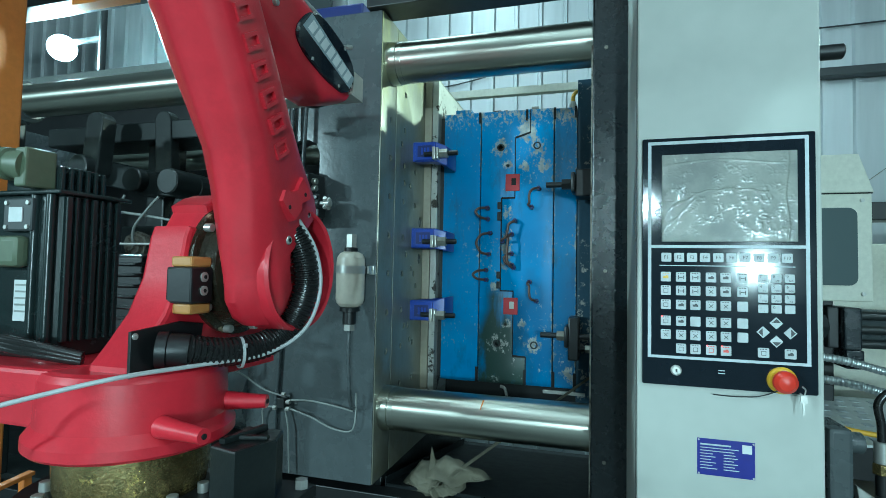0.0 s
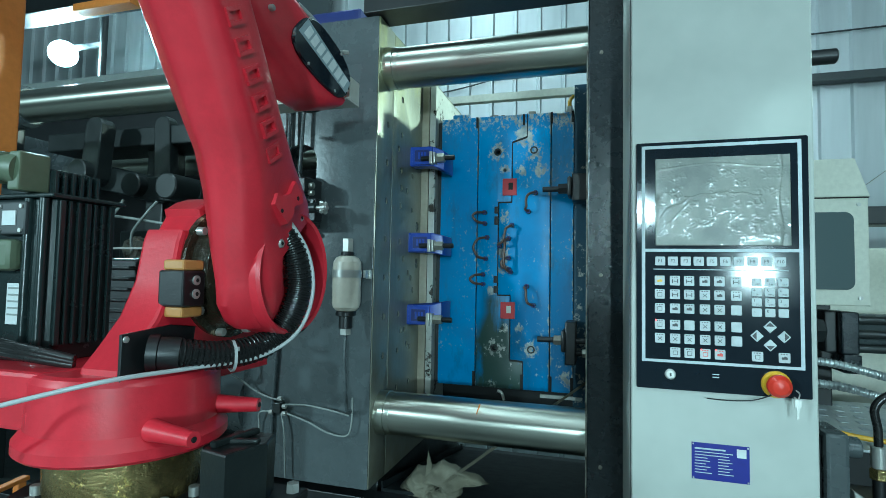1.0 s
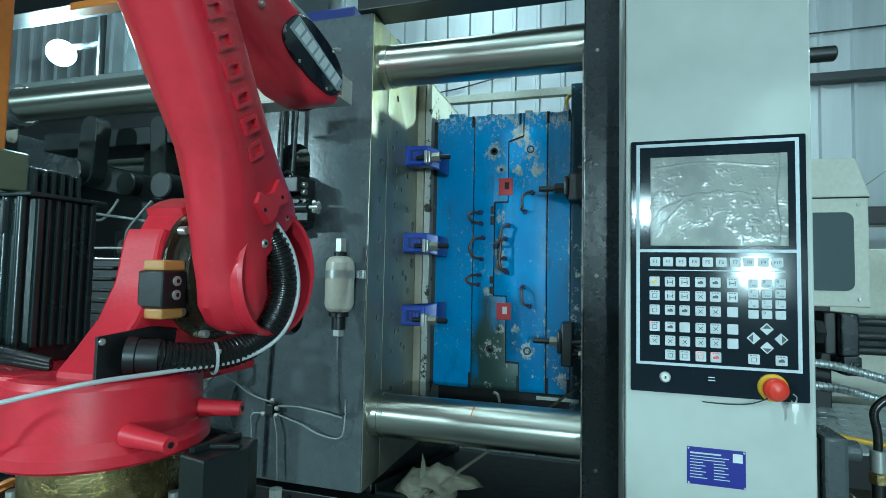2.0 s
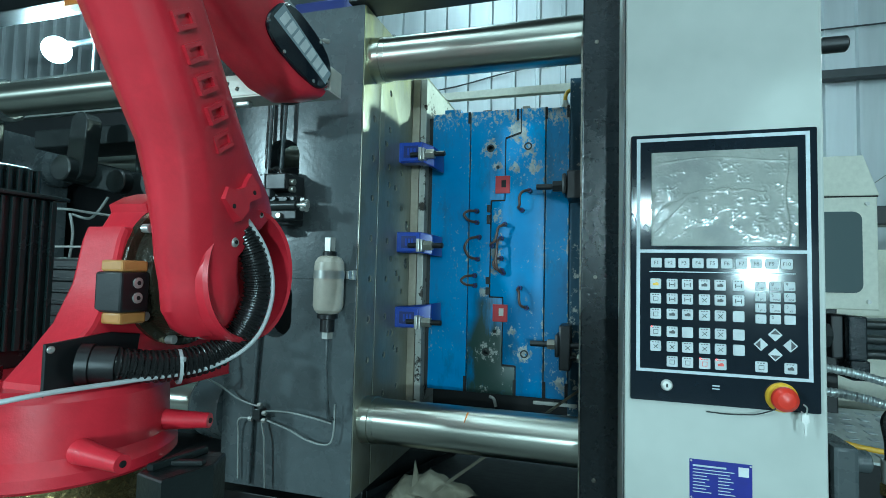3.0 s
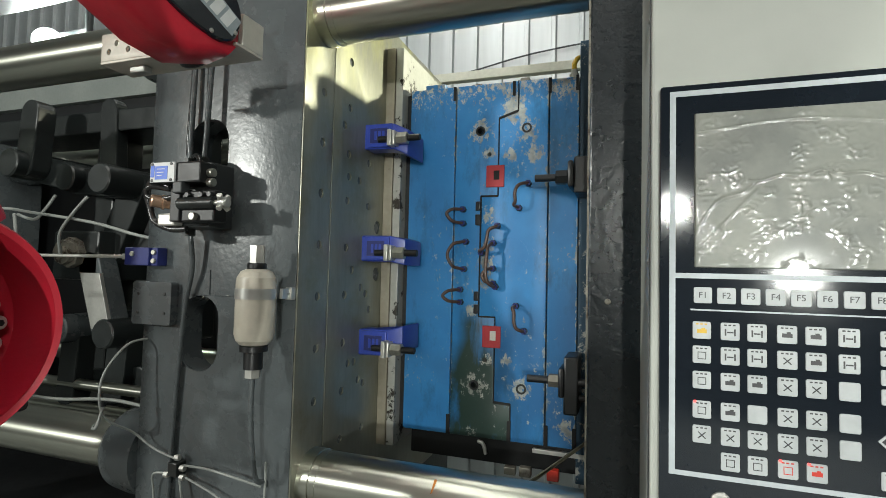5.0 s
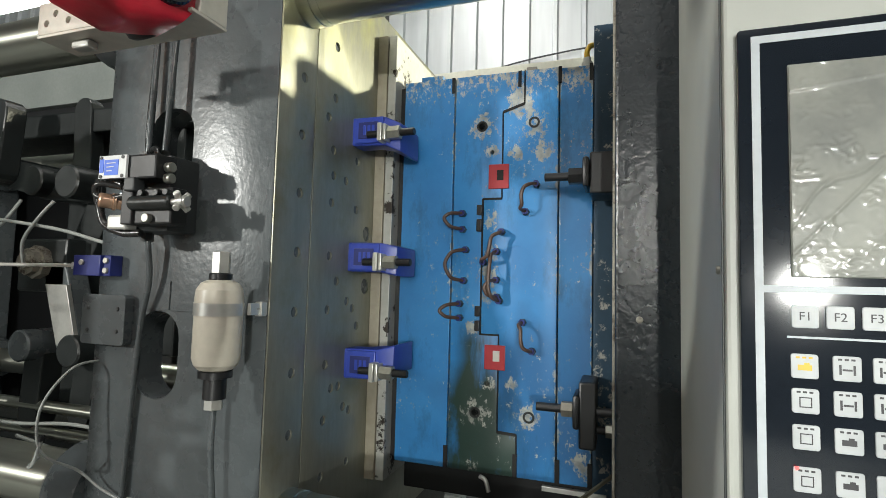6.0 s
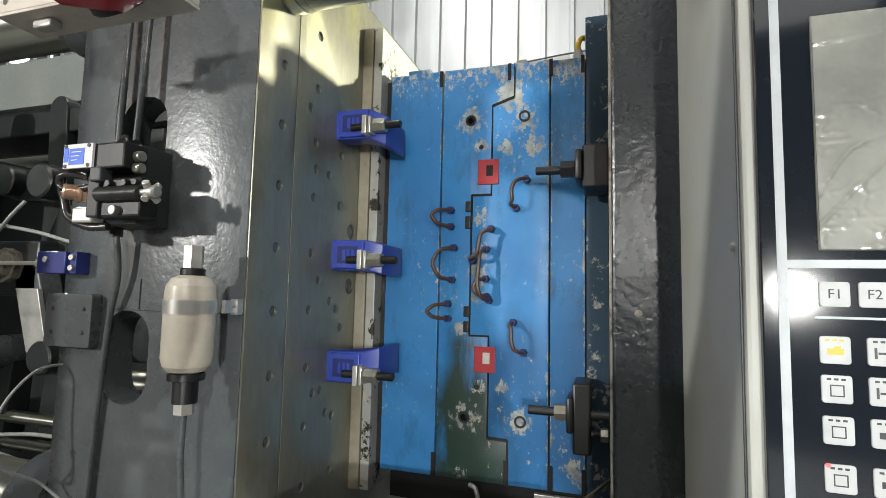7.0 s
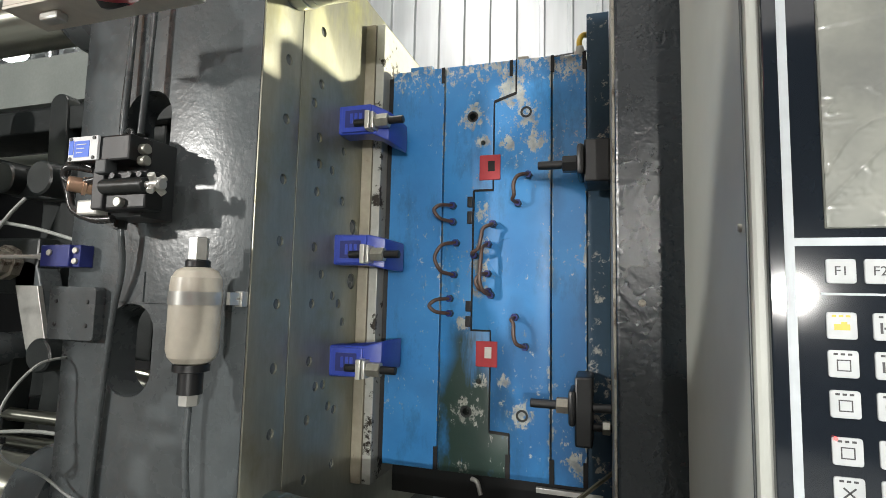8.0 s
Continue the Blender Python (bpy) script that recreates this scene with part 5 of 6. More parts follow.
for k in range(len(pad_out)):
    j = (k + 1) % len(pad_out)
    bm.faces.new((lo[k], lo[j], hi[j], hi[k]))
bm.faces.new(hi)
pad = part("mounting_pad", bm, RED, robot, smooth=60)
# dark discs on the pad, for the shade inside the holes
for s, u in ((0.105, -0.008), (0.103, 0.036)):
    p = arm_pt(s, u, -0.3535)
    part("tapped_hole", cyl(p, (p[0] + 0.002, p[1], p[2]), 0.003, 12), GROOVE, pad)
# maker's lettering as plain raised blocks
for k in range(7):
    s0 = 0.172 + 0.033 * k
    bm = bmesh.new()
    top = -0.3405 - 0.012 * max(0, 0.2 - s0) / 0.03 * 0.5
    for s_lo, s_hi, u_lo, u_hi in ((0, 0.0048, -0.008, 0.022), (0.0152, 0.02, -0.008, 0.022), (0.0049, 0.0151, -0.008, -0.003), (0.0049, 0.0151, 0.017, 0.022)):
        sec = [(s0 + s_lo, u_lo), (s0 + s_hi, u_lo), (s0 + s_hi, u_hi), (s0 + s_lo, u_hi)]
        lo = [bm.verts.new(arm_pt(s, u, -0.36)) for s, u in sec]
        hi = [bm.verts.new(arm_pt(s, u, top)) for s, u in sec]
        for i in range(4):
            bm.faces.new((lo[i], lo[(i + 1) % 4], hi[(i + 1) % 4], hi[i]))
        bm.faces.new(hi)
    part("raised_frame", bm, RED, robot)
# forearm
F, W = Vector((0, 0.83, -0.56)), Vector((0, 0.56, 0.83))
FO = Vector((0, 1.105, 1.945))
FORE_TURN = Matrix.Translation((-0.575, 1.105, 0)) @ Matrix.Rotation(radians(-17), 4, "Z") @ Matrix.Translation((0.575, -1.105, 0))


def fore_pt(s, w, x):
    v = FO + F * s + W * w
    v.x = x
    return tuple(FORE_TURN @ v)


def fore_section(s, w0, w1, x0, x1):
    poly = [(w0, x0), (w0, x1), (w1, x1), (w1, x0)]
    return [fore_pt(s, w, x) for w, x in rounded(poly, 0.3, 4)]


part("forearm", loft([fore_section(-0.85, -0.06, 0.06, -0.7, -0.45), fore_section(-0.6, -0.07, 0.07, -0.7, -0.5), fore_section(-0.35, -0.09, 0.05, -0.7, -0.56), fore_section(-0.2, -0.095, 0.058, -0.71, -0.575),
                      fore_section(-0.125, -0.1, 0.074, -0.715, -0.58), fore_section(0.0, -0.095, 0.084, -0.71, -0.583), fore_section(0.06, -0.075, 0.072, -0.70, -0.583), fore_section(0.09, -0.04, 0.05, -0.69, -0.586), fore_section(0.108, -0.02, 0.02, -0.68, -0.592)]), RED, robot, "red cast forearm", smooth=50)
elbow = part("elbow", cyl((-0.72, 0.30, 2.06), (-0.36, 0.30, 2.06), 0.095, 48, 0.012), RED, robot)
cov_pts = [(-0.103, -0.008), (-0.1, 0.04), (-0.071, 0.07), (0.0126, 0.075), (0.06, 0.062), (0.085, 0.0405), (0.097, 0.0), (0.08, -0.024), (0.029, -0.04), (-0.0525, -0.0475), (-0.09, -0.035)]
bm = loft([[fore_pt(s, w, -0.592) for s, w in rounded(cov_pts, 0.4, 3)], [fore_pt(s, w, -0.577) for s, w in rounded(cov_pts, 0.4, 3)], [fore_pt(s * 0.97, w * 0.95, -0.573) for s, w in rounded(cov_pts, 0.4, 3)]])
cover = part("side_cover", bm, PANEL_BLACK, robot, "glossy black cover with pale brand band drawn plain", smooth=30)
bm = loft([[fore_pt(s, w, -0.5738) for s, w in ((-0.092, 0.042), (-0.092, -0.004), (0.088, 0.0), (0.084, 0.034))], [fore_pt(s, w, -0.5726) for s, w in ((-0.092, 0.042), (-0.092, -0.004), (0.088, 0.0), (0.084, 0.034))]])
part("brand_band", bm, surface("grey_band", (0.25, 0.3, 0.32), (0.3, 0.35, 0.37), (0.3, 0.4), relief=0.02), cover, smooth=0)
for k in range(7):
    s0 = -0.08 + 0.0228 * k
    pts = ((s0, 0.034), (s0, 0.004), (s0 + 0.017, 0.004), (s0 + 0.017, 0.032))
    part("brand_block", loft([[fore_pt(s, w, -0.5728) for s, w in pts], [fore_pt(s, w, -0.572) for s, w in pts]]), LABEL_WHITE, cover, smooth=0)
for s, w in ((-0.088, 0.048), (-0.095, -0.02), (-0.03, -0.04), (0.06, -0.024), (0.088, 0.01), (0.02, 0.066)):
    p = fore_pt(s, w, -0.575)
    part("screw", lathe(p, (p[0] + 0.004, p[1], p[2]), [(0, 0.004), (0.003, 0.004), (0.004, 0.0025)], 10), ZINC, cover)
for s, w in ((-0.19, 0.02), (-0.165, -0.03), (-0.21, -0.02)):
    p = fore_pt(s, w, -0.582)
    part("bolt", lathe(p, (p[0] + 0.014, p[1], p[2]), [(0, 0.007), (0.012, 0.007), (0.014, 0.005)], 12), ZINC, robot)
part("grease_pipe", hose([(-0.6, 1.14, 2.0), (-0.58, 1.17, 2.006), (-0.565, 1.197, 2.011)], 0.0025, 8), ZINC, robot)
part("grease_fitting", hexnut((-0.571, 1.19, 2.0095), (-0.562, 1.202, 2.012), 0.0055), ZINC, robot)
part("vent_hose", hose([fore_pt(-0.12, 0.07, -0.6), fore_pt(-0.05, 0.075, -0.59), fore_pt(0.03, 0.06, -0.585), fore_pt(0.06, 0.04, -0.59)], 0.005, 8), TUBE_GREY, robot)
# tool bracket at the wrist
tool = part("tool_bracket", prism([(-0.88, 1.19), (-0.556, 1.19), (-0.556, 1.26), (-0.88, 1.26)], 1.889, 1.894, "z", 0.001), BEIGE_PLATE, robot, "bare flat tool bracket with holes")
part("upright", box(-0.594, -0.556, 1.205, 1.26, 1.894, 1.952, 0.002), BEIGE_PLATE, tool)
web = part("web", box(-0.88, -0.594, 1.19, 1.196, 1.894, 1.948, 0.001), BEIGE_PLATE, tool)
cut(web, holes([(-0.86, 1.912), (-0.84, 1.927), (-0.81, 1.912)], 0.006, 1.1, 1.25, "y"))
part("wing_nut", box(-0.83, -0.79, 1.21, 1.23, 1.875, 1.889, 0.004), ZINC, tool)
part("wrist", cyl((-0.66, 1.225, 1.894), (-0.66, 1.18, 1.93), 0.045, 32, 0.004), BLACK, robot)
# hose and tube
part("corrugated_hose", hose([(-0.4925, 0.566, 1.345), (-0.465, 0.582, 1.344), (-0.44, 0.628, 1.337), (-0.413, 0.68, 1.345), (-0.389, 0.706, 1.378), (-0.377, 0.716, 1.43), (-0.384, 0.706, 1.487), (-0.41, 0.69, 1.53)], 0.0195, 20, 8, ribs=0.0068), RUBBER, robot, "black corrugated cable hose")
part("hose_gland", lathe((-0.4925, 0.562, 1.346), (-0.462, 0.583, 1.344), [(0, 0.023), (0.012, 0.023), (0.013, 0.0205), (0.03, 0.021), (0.037, 0.02)], 28), BLACK, robot)
part("air_tube", hose([(-0.68, 0.38, 1.265), (-0.592, 0.44, 1.294), (-0.491, 0.50, 1.3215), (-0.448, 0.585, 1.326), (-0.406, 0.665, 1.332), (-0.37, 0.703, 1.364), (-0.357, 0.72, 1.42), (-0.363, 0.713, 1.48), (-0.385, 0.69, 1.53)], 0.0028, 12, 10), TUBE_WHITE, robot, "white nylon air tube")
part("cable_tie", ring((-0.432, 0.639, 1.335), (-0.4298, 0.642, 1.335), 0.0213, 0.0196, 24), TUBE_WHITE, robot, "white cable tie")
part("tie_head", box(-0.4185, -0.4135, 0.629, 0.634, 1.343, 1.349, 0.001), TUBE_WHITE, robot)
# motor on the shelf
motor = part("servo_motor", prism(rounded([(-0.79, 0.555), (-0.675, 0.555), (-0.66, 0.57), (-0.66, 0.645), (-0.675, 0.655), (-0.79, 0.655)], 0.12, 2), 1.322, 1.545, "z", 0.003), MOTOR, robot, "black finned servo motor")
for k in range(7):
    y = 0.562 + 0.0125 * k
    part("fin", box(-0.662, -0.6535, y, y + (0.0035 if k % 3 else 0.007), 1.345, 1.543, 0.001), MOTOR, motor)
for x in (-0.672, -0.70):
    part("corner_rail", cyl((x, 0.553, 1.34), (x, 0.553, 1.544), 0.006, 20), MOTOR, motor)
part("cap_rim", box(-0.795, -0.650, 0.548, 0.66, 1.545, 1.551, 0.002), MOTOR, motor)
cap = part("encoder_cap", prism(rounded([(-0.78, 0.562), (-0.705, 0.562), (-0.69, 0.575), (-0.69, 0.64), (-0.78, 0.645)], 0.2, 3), 1.551, 1.59, "z", 0.003), MOTOR, motor)
for k in range(6):
    y = 0.572 + 0.0125 * k
    part("fin", box(-0.692, -0.68, y, y + 0.005, 1.552, 1.587, 0.0015), MOTOR, motor)
part("label", box(-0.733, -0.697, 0.553, 0.5555, 1.372, 1.428, 0), LABEL_WHITE, motor, "white motor label, print illegible", smooth=0)
for k in range(5):
    part("print_bar", box(-0.73, -0.71 + 0.004 * (k % 2), 0.5523, 0.5535, 1.42 - 0.009 * k, 1.4225 - 0.009 * k, 0), TUBE_GREY, motor, smooth=0)
part("socket_plate", box(-0.75, -0.695, 0.545, 0.556, 1.494, 1.54, 0.003), DARK_GREY, motor)
part("label", box(-0.737, -0.712, 0.5435, 0.5455, 1.507, 1.527, 0), LABEL_WHITE, motor, smooth=0)
for x in (-0.703, -0.743):
    for z in (1.5, 1.533):
        part("screw", cyl((x, 0.546, z), (x, 0.543, z), 0.003, 20), ZINC, motor)
part("cable_socket", box(-0.77, -0.705, 0.535, 0.556, 1.445, 1.488, 0.008), GREEN_CAN, motor, "olive connector housing")
part("connector", lathe((-0.70, 0.545, 1.582), (-0.84, 0.53, 1.598), [(0, 0.023), (0.012, 0.023), (0.014, 0.019), (0.03, 0.019), (0.032, 0.0225), (0.042, 0.0225), (0.044, 0.019), (0.06, 0.019), (0.062, 0.0235), (0.085, 0.0235), (0.087, 0.02), (0.14, 0.02)], 28), GREEN_CAN, motor, "olive round cable connector")
part("connector_base", box(-0.712, -0.69, 0.53, 0.572, 1.553, 1.606, 0.003), GREEN_CAN, motor)
for k in range(3):
    part("cable", hose([(-0.83, 0.46 + 0.01 * k, 1.35 + 0.006 * k), (-0.74, 0.50, 1.352 + 0.005 * k), (-0.66, 0.52, 1.338 + 0.006 * k), (-0.60, 0.55, 1.325 + 0.004 * k)], 0.0055, 8, 8), RUBBER, motor)
m2 = part("second_motor", box(-0.80, -0.57, 0.74, 0.90, 1.33, 1.47, 0.006), BLACK, robot, "black servo motor with level fins")
for k in range(7):
    z = 1.34 + 0.0185 * k
    part("fin", box(-0.80, -0.57, 0.732, 0.742, z, z + 0.005, 0.001), CAST, m2)
# bumper block beside the turret
bl = part("bumper", prism([(-0.418, 0.575), (-0.375, 0.565), (-0.357, 0.622), (-0.372, 0.66), (-0.43, 0.66)], 1.155, 1.232, "z", 0.003), CAST, robot, "black cast stop bracket")
part("rib", prism([(-0.41, 0.58), (-0.402, 0.58), (-0.388, 0.648), (-0.396, 0.65)], 1.232, 1.241, "z", 0.002), CAST, bl)
part("rib", prism([(-0.40, 0.60), (-0.365, 0.612), (-0.365, 0.619), (-0.402, 0.61)], 1.232, 1.238, "z", 0.002), CAST, bl)
part("base_flange", box(-0.44, -0.33, 0.53, 0.68, 1.14, 1.158, 0.003), BLACK, robot)
part("bolt", hexnut((-0.342, 0.66, 1.158), (-0.342, 0.66, 1.17), 0.009), ZINC, robot)

# ---- toggle mechanism behind the moving platen ----
tog = thing("toggle_mechanism", "dark cast toggle links, pins and crosshead of the machine", "toggle mechanism", at=(-2.0, 2.0, 0.9))


def link(a, b, r, y0, y1, name="link", mat_=CAST):
    """A flat link between two pin eyes in the x-z plane."""
    (ax_, az_), (bx_, bz_) = a, b
    ang = math.atan2(bz_ - az_, bx_ - ax_)
    pts = []
    for k in range(9):
        an = ang + math.pi / 2 + math.pi * k / 8
        pts.append((ax_ + r * math.cos(an), az_ + r * math.sin(an)))
    for k in range(9):
        an = ang - math.pi / 2 + math.pi * k / 8
        pts.append((bx_ + r * math.cos(an), bz_ + r * math.sin(an)))
    return part(name, prism(pts, y0, y1, "y", 0.006), mat_, tog)


def pin(x, z, r, y0, y1, mat_=CAST):
    return part("pin", cyl((x, y0, z), (x, y1, z), r, 28, 0.006), mat_, tog)


link((-2.36, 2.16), (-2.38, 1.93), 0.055, 1.98, 2.06)
pin(-2.4, 1.93, 0.062, 1.93, 2.3)
link((-2.38, 1.92), (-2.08, 1.86), 0.06, 2.06, 2.14)
pin(-2.08, 1.86, 0.058, 1.95, 2.3)
link((-2.1, 2.2), (-2.08, 1.87), 0.05, 2.14, 2.2)
link((-2.08, 1.85), (-1.82, 1.83), 0.055, 2.0, 2.08)
pin(-1.82, 1.835, 0.06, 1.9, 2.3)
link((-1.82, 1.83), (-1.95, 1.55), 0.065, 2.05, 2.13)
link((-1.8, 2.2), (-1.8, 1.85), 0.05, 2.2, 2.3)
part("crosshead", box(-2.16, -1.9, 1.98, 2.4, 1.44, 1.64, 0.01), CAST, tog)
nutp = part("crosshead_nut", lathe((-2.03, 1.98, 1.55), (-2.03, 1.91, 1.55), [(0, 0.062), (0.03, 0.062), (0.032, 0.05), (0.055, 0.05), (0.056, 0.03), (0.07, 0.03)], 8), RUST, tog, "rusty round crosshead nut")
link((-1.95, 1.5), (-1.86, 1.25), 0.06, 1.98, 2.06, mat_=PAINT)
part("guide_plate", prism([(-1.98, 1.47), (-1.87, 1.47), (-1.80, 1.25), (-1.90, 1.25)], 1.965, 1.982, "y", 0.002), ZINC, tog, "bare bright guide plate")
pin(-2.03, 1.245, 0.058, 1.92, 2.3, PAINT)
pin(-1.82, 1.235, 0.058, 1.95, 2.3)
link((-2.03, 1.24), (-2.05, 0.98), 0.05, 1.98, 2.06)
link((-1.82, 1.23), (-1.84, 1.0), 0.055, 2.02, 2.1)
link((-2.05, 1.02), (-1.75, 1.06), 0.04, 2.06, 2.12)
link((-1.9, 1.62), (-1.62, 1.52), 0.035, 2.1, 2.16)
for z in (1.02, 0.93):
    part("guide_rod", cyl((-3.0, 2.0, z), (-1.0, 2.0, z), 0.022, 16), CHROME, tog)
part("arm_column", box(-1.72, -1.6, 2.2, 2.3, 1.2, 2.2, 0.01), CAST, tog)
part("arm_column", box(-2.3, -2.18, 2.25, 2.4, 1.0, 2.2, 0.01), CAST, tog)
part("beam", box(-2.9, -1.0, 2.15, 2.4, 2.1, 2.2, 0.008), CAST, tog)
part("beam", box(-2.9, -1.0, 2.15, 2.4, 0.78, 0.9, 0.008), CAST, tog)
for pts in ([(-2.6, 1.86, 1.70), (-2.3, 1.85, 1.72), (-2.1, 1.86, 1.70), (-1.8, 1.88, 1.66), (-1.5, 1.9, 1.6), (-1.0, 1.9, 1.58)],
            [(-2.09, 1.93, 1.78), (-2.1, 1.9, 1.72), (-2.16, 1.9, 1.68), (-2.26, 1.9, 1.70)],
            [(-1.84, 1.88, 1.76), (-1.88, 1.86, 1.70), (-1.95, 1.86, 1.62), (-1.97, 1.88, 1.54)],
            [(-2.25, 1.88, 1.70), (-2.2, 1.86, 1.6), (-2.22, 1.86, 1.45)],
            [(-2.6, 1.9, 1.0), (-2.0, 1.88, 0.99), (-1.6, 1.87, 1.02), (-1.1, 1.86, 0.97)],
            [(-1.9, 1.86, 0.96), (-1.6, 1.85, 0.94), (-1.3, 1.84, 1.0), (-1.05, 1.8, 1.1)]):
    part("grease_tube", hose(pts, 0.006, 8, 8), TUBE_GREY, tog, "thin pale grease tube")
tail = thing("tail_platen", "dark painted tail platen of the machine", "machine platen", at=(-3.5, 2.0, 0.0))
part("body", box(-3.75, -3.3, 1.42, 2.66, 0.62, 2.26, 0.01), PAINT, tail)
part("column", box(-2.34, -2.2, 1.44, 1.56, 0.62, 2.03, 0.008), CAST, tail)
part("column_collar", lathe((-2.34, 1.5, 2.087), (-2.09, 1.5, 2.087), [(0, 0.088), (0.18, 0.088), (0.23, 0.08), (0.25, 0.068)], 36), PAINT, tail)
for by in (1.5, 2.55):
    for bz in (2.087, 1.041):
        part("bar_nut", lathe((-3.3, by, bz), (-3.17, by, bz), [(0, 0.12), (0.07, 0.12), (0.1, 0.1), (0.13, 0.095)], 32), PAINT, tail)
# dark sheet added in place of the dark machine depths; slots show the wall
rear = thing("rear_backdrop", "dark sheet added behind the toggle for its dark depths, with open slots", "machine guard", at=(-2.0, 2.75, 0.62))
backdrop_panel = part("panel", box(-6.0, -1.0, 2.74, 2.76, 0.1, 2.498, 0), BLACK, rear)
slots = bmesh.new()
for x0, x1, z0, z1 in ((-3.02, -2.84, 2.15, 2.25), (-2.79, -2.5, 2.14, 2.225), (-2.8, -2.58, 1.7, 1.96), (-2.7, -2.53, 1.21, 1.41), (-2.69, -2.53, 1.06, 1.135), (-2.45, -2.2, 1.86, 1.95)):
    box(x0, x1, 2.7, 2.8, z0, z1, 0, slots)
cut(backdrop_panel, slots)
part("leg", box(-3.4, -3.32, 2.76, 2.80, 0.0, 2.78, 0.002), BLACK, rear)
part("leg", box(-1.1, -1.02, 2.76, 2.80, 0.0, 2.78, 0.002), BLACK, rear)
solid("guard_rail", box(-6.0, -1.02, 2.70, 2.7585, 2.5, 2.78, 0.004), GREY_PAINT, "pale grey painted steel guard rail behind the toggle", "rail")
gr = thing("rear_gate_frame", "pale painted steel gate frame behind the mould", "frame", at=(-0.3, 2.72, 0.0))
part("top_bar", box(-0.98, 0.6, 2.70, 2.74, 2.385, 2.425, 0.003), CREAM, gr)
for x0 in (-0.98, 0.56):
    part("post", box(x0, x0 + 0.04, 2.70, 2.74, 0.0, 2.384, 0.003), CREAM, gr)
solid("overhead_beam", box(-6.0, -1.7, 2.9, 3.1, 3.45, 3.7, 0.01), BLACK, "dark steel beam crossing above the machine", "beam")
solid("crane_bracket", box(-3.75, -3.2, 2.88, 2.98, 3.39, 3.449, 0.004), ORANGE, "orange painted bracket under the overhead beam", "bracket")
solid("gantry_post", box(-1.47, -1.34, 0.88, 0.96, 0.0, 4.0, 0.006), ORANGE, "orange painted steel gantry post", "post")
gb = thing("orange_frame", "orange painted steel frame beside the robot", "frame", at=(-1.1, 0.94, 0.0))
part("bar", prism([(-1.23, 0.84), (-1.21, 0.84), (-1.24, 0.965), (-1.26, 0.965)], 0.95, 0.96, "z", 0.002), ORANGE, gb)
part("post", box(-1.26, -1.24, 0.94, 0.96, 0.0, 0.95, 0.004), ORANGE, gb)

# flood lamp in view
fl = thing("flood_lamp", "lit white flood lamp on a steel bracket", "lamp", at=(-4.7, 3.5, 3.4))
part("housing", lathe((-4.86, 3.646, 3.51), (-4.742, 3.562, 3.461), [(0, 0.07), (0.03, 0.1), (0.14, 0.115), (0.151, 0.12)], 32), DARK_GREY, fl)
part("glass", lathe((-4.74, 3.56, 3.46), (-4.664, 3.505, 3.428), [(0, 0.115), (0.05, 0.115), (0.08, 0.095), (0.095, 0.05)], 32), GLOW, fl, "glowing lamp glass")
part("bracket", cyl((-4.3, 3.6, 0.0), (-4.3, 3.6, 6.2), 0.03, 12), DARK_GREY, fl)
part("arm", box(-4.7, -4.28, 3.58, 3.62, 3.5, 3.54, 0.004), DARK_GREY, fl)
part("wire", hose([(-4.5, 3.6, 3.05), (-4.35, 3.6, 3.18), (-4.15, 3.6, 3.12), (-4.0, 3.6, 2.95)], 0.012, 8), DARK_GREY, fl)
solid("wall_panel", box(-4.1, -2.3, WALL_Y - 0.16, WALL_Y - 0.1, 3.0, 4.2, 0.004), DARK_GREY, "dark panel on the hall wall", "panel")
solid("cable_span", hose([(-8.9, 4.27, 2.9), (-2, 4.27, 3.0), (0.5, 4.27, 3.22), (8.9, 4.27, 3.3)], 0.006, 6, 10), DARK_GREY, "thin dark cable along the hall wall", "cable")

# ---- injection side, behind the cabinet ----
hood = thing("nozzle_hood", "cream painted sheet metal hood with grey window", "machine guard", at=(0.7, 2.1, 1.38))
hb = part("shell", prism([(0.55, 1.38), (0.876, 1.38), (0.876, 1.728), (0.55, 1.728)], 2.0, 2.5, "y", 0.004), CREAM, hood)
part("roof", prism([(0.55, 1.73), (0.88, 1.73), (0.84, 1.855), (0.55, 1.855)], 1.995, 2.5, "y", 0.003), CREAM, hood)
part("gap", box(0.55, 0.877, 1.999, 2.01, 1.726, 1.732, 0), GROOVE, hood)
part("window", prism(round_rect(0.70, 1.556, 0.266, 0.25, 0.025), 1.993, 2.0, "y", 0.001), GLASS_GREY, hood, "grey window pane")
for z in (1.705, 1.405):
    part("screw", cyl((0.848, 2.0, z), (0.848, 1.994, z), 0.006, 10), ZINC, hood)
cyl_t = thing("injection_cylinder", "dark hydraulic cylinder with flange and rod", "hydraulic cylinder", at=(0.8, 2.05, 1.29))
part("flange", box(0.795, 0.845, 2.0, 2.16, 1.225, 1.36, 0.006), PAINT_ROUGH, cyl_t)
part("flange", box(0.76, 0.795, 2.03, 2.16, 1.225, 1.36, 0.006), BLACK, cyl_t)
part("rod", cyl((0.55, 2.06, 1.295), (0.77, 2.06, 1.295), 0.026, 20), CAST, cyl_t)
part("nut", hexnut((0.735, 2.06, 1.295), (0.765, 2.06, 1.295), 0.042), CAST, cyl_t)
for z in (1.335, 1.29, 1.245):
    part("tie_rod", cyl((0.845, 2.02, z), (1.6, 2.02, z), 0.014, 14), CAST, cyl_t)
part("barrel", cyl((0.845, 2.12, 1.29), (1.6, 2.12, 1.29), 0.062, 30), PAINT, cyl_t)
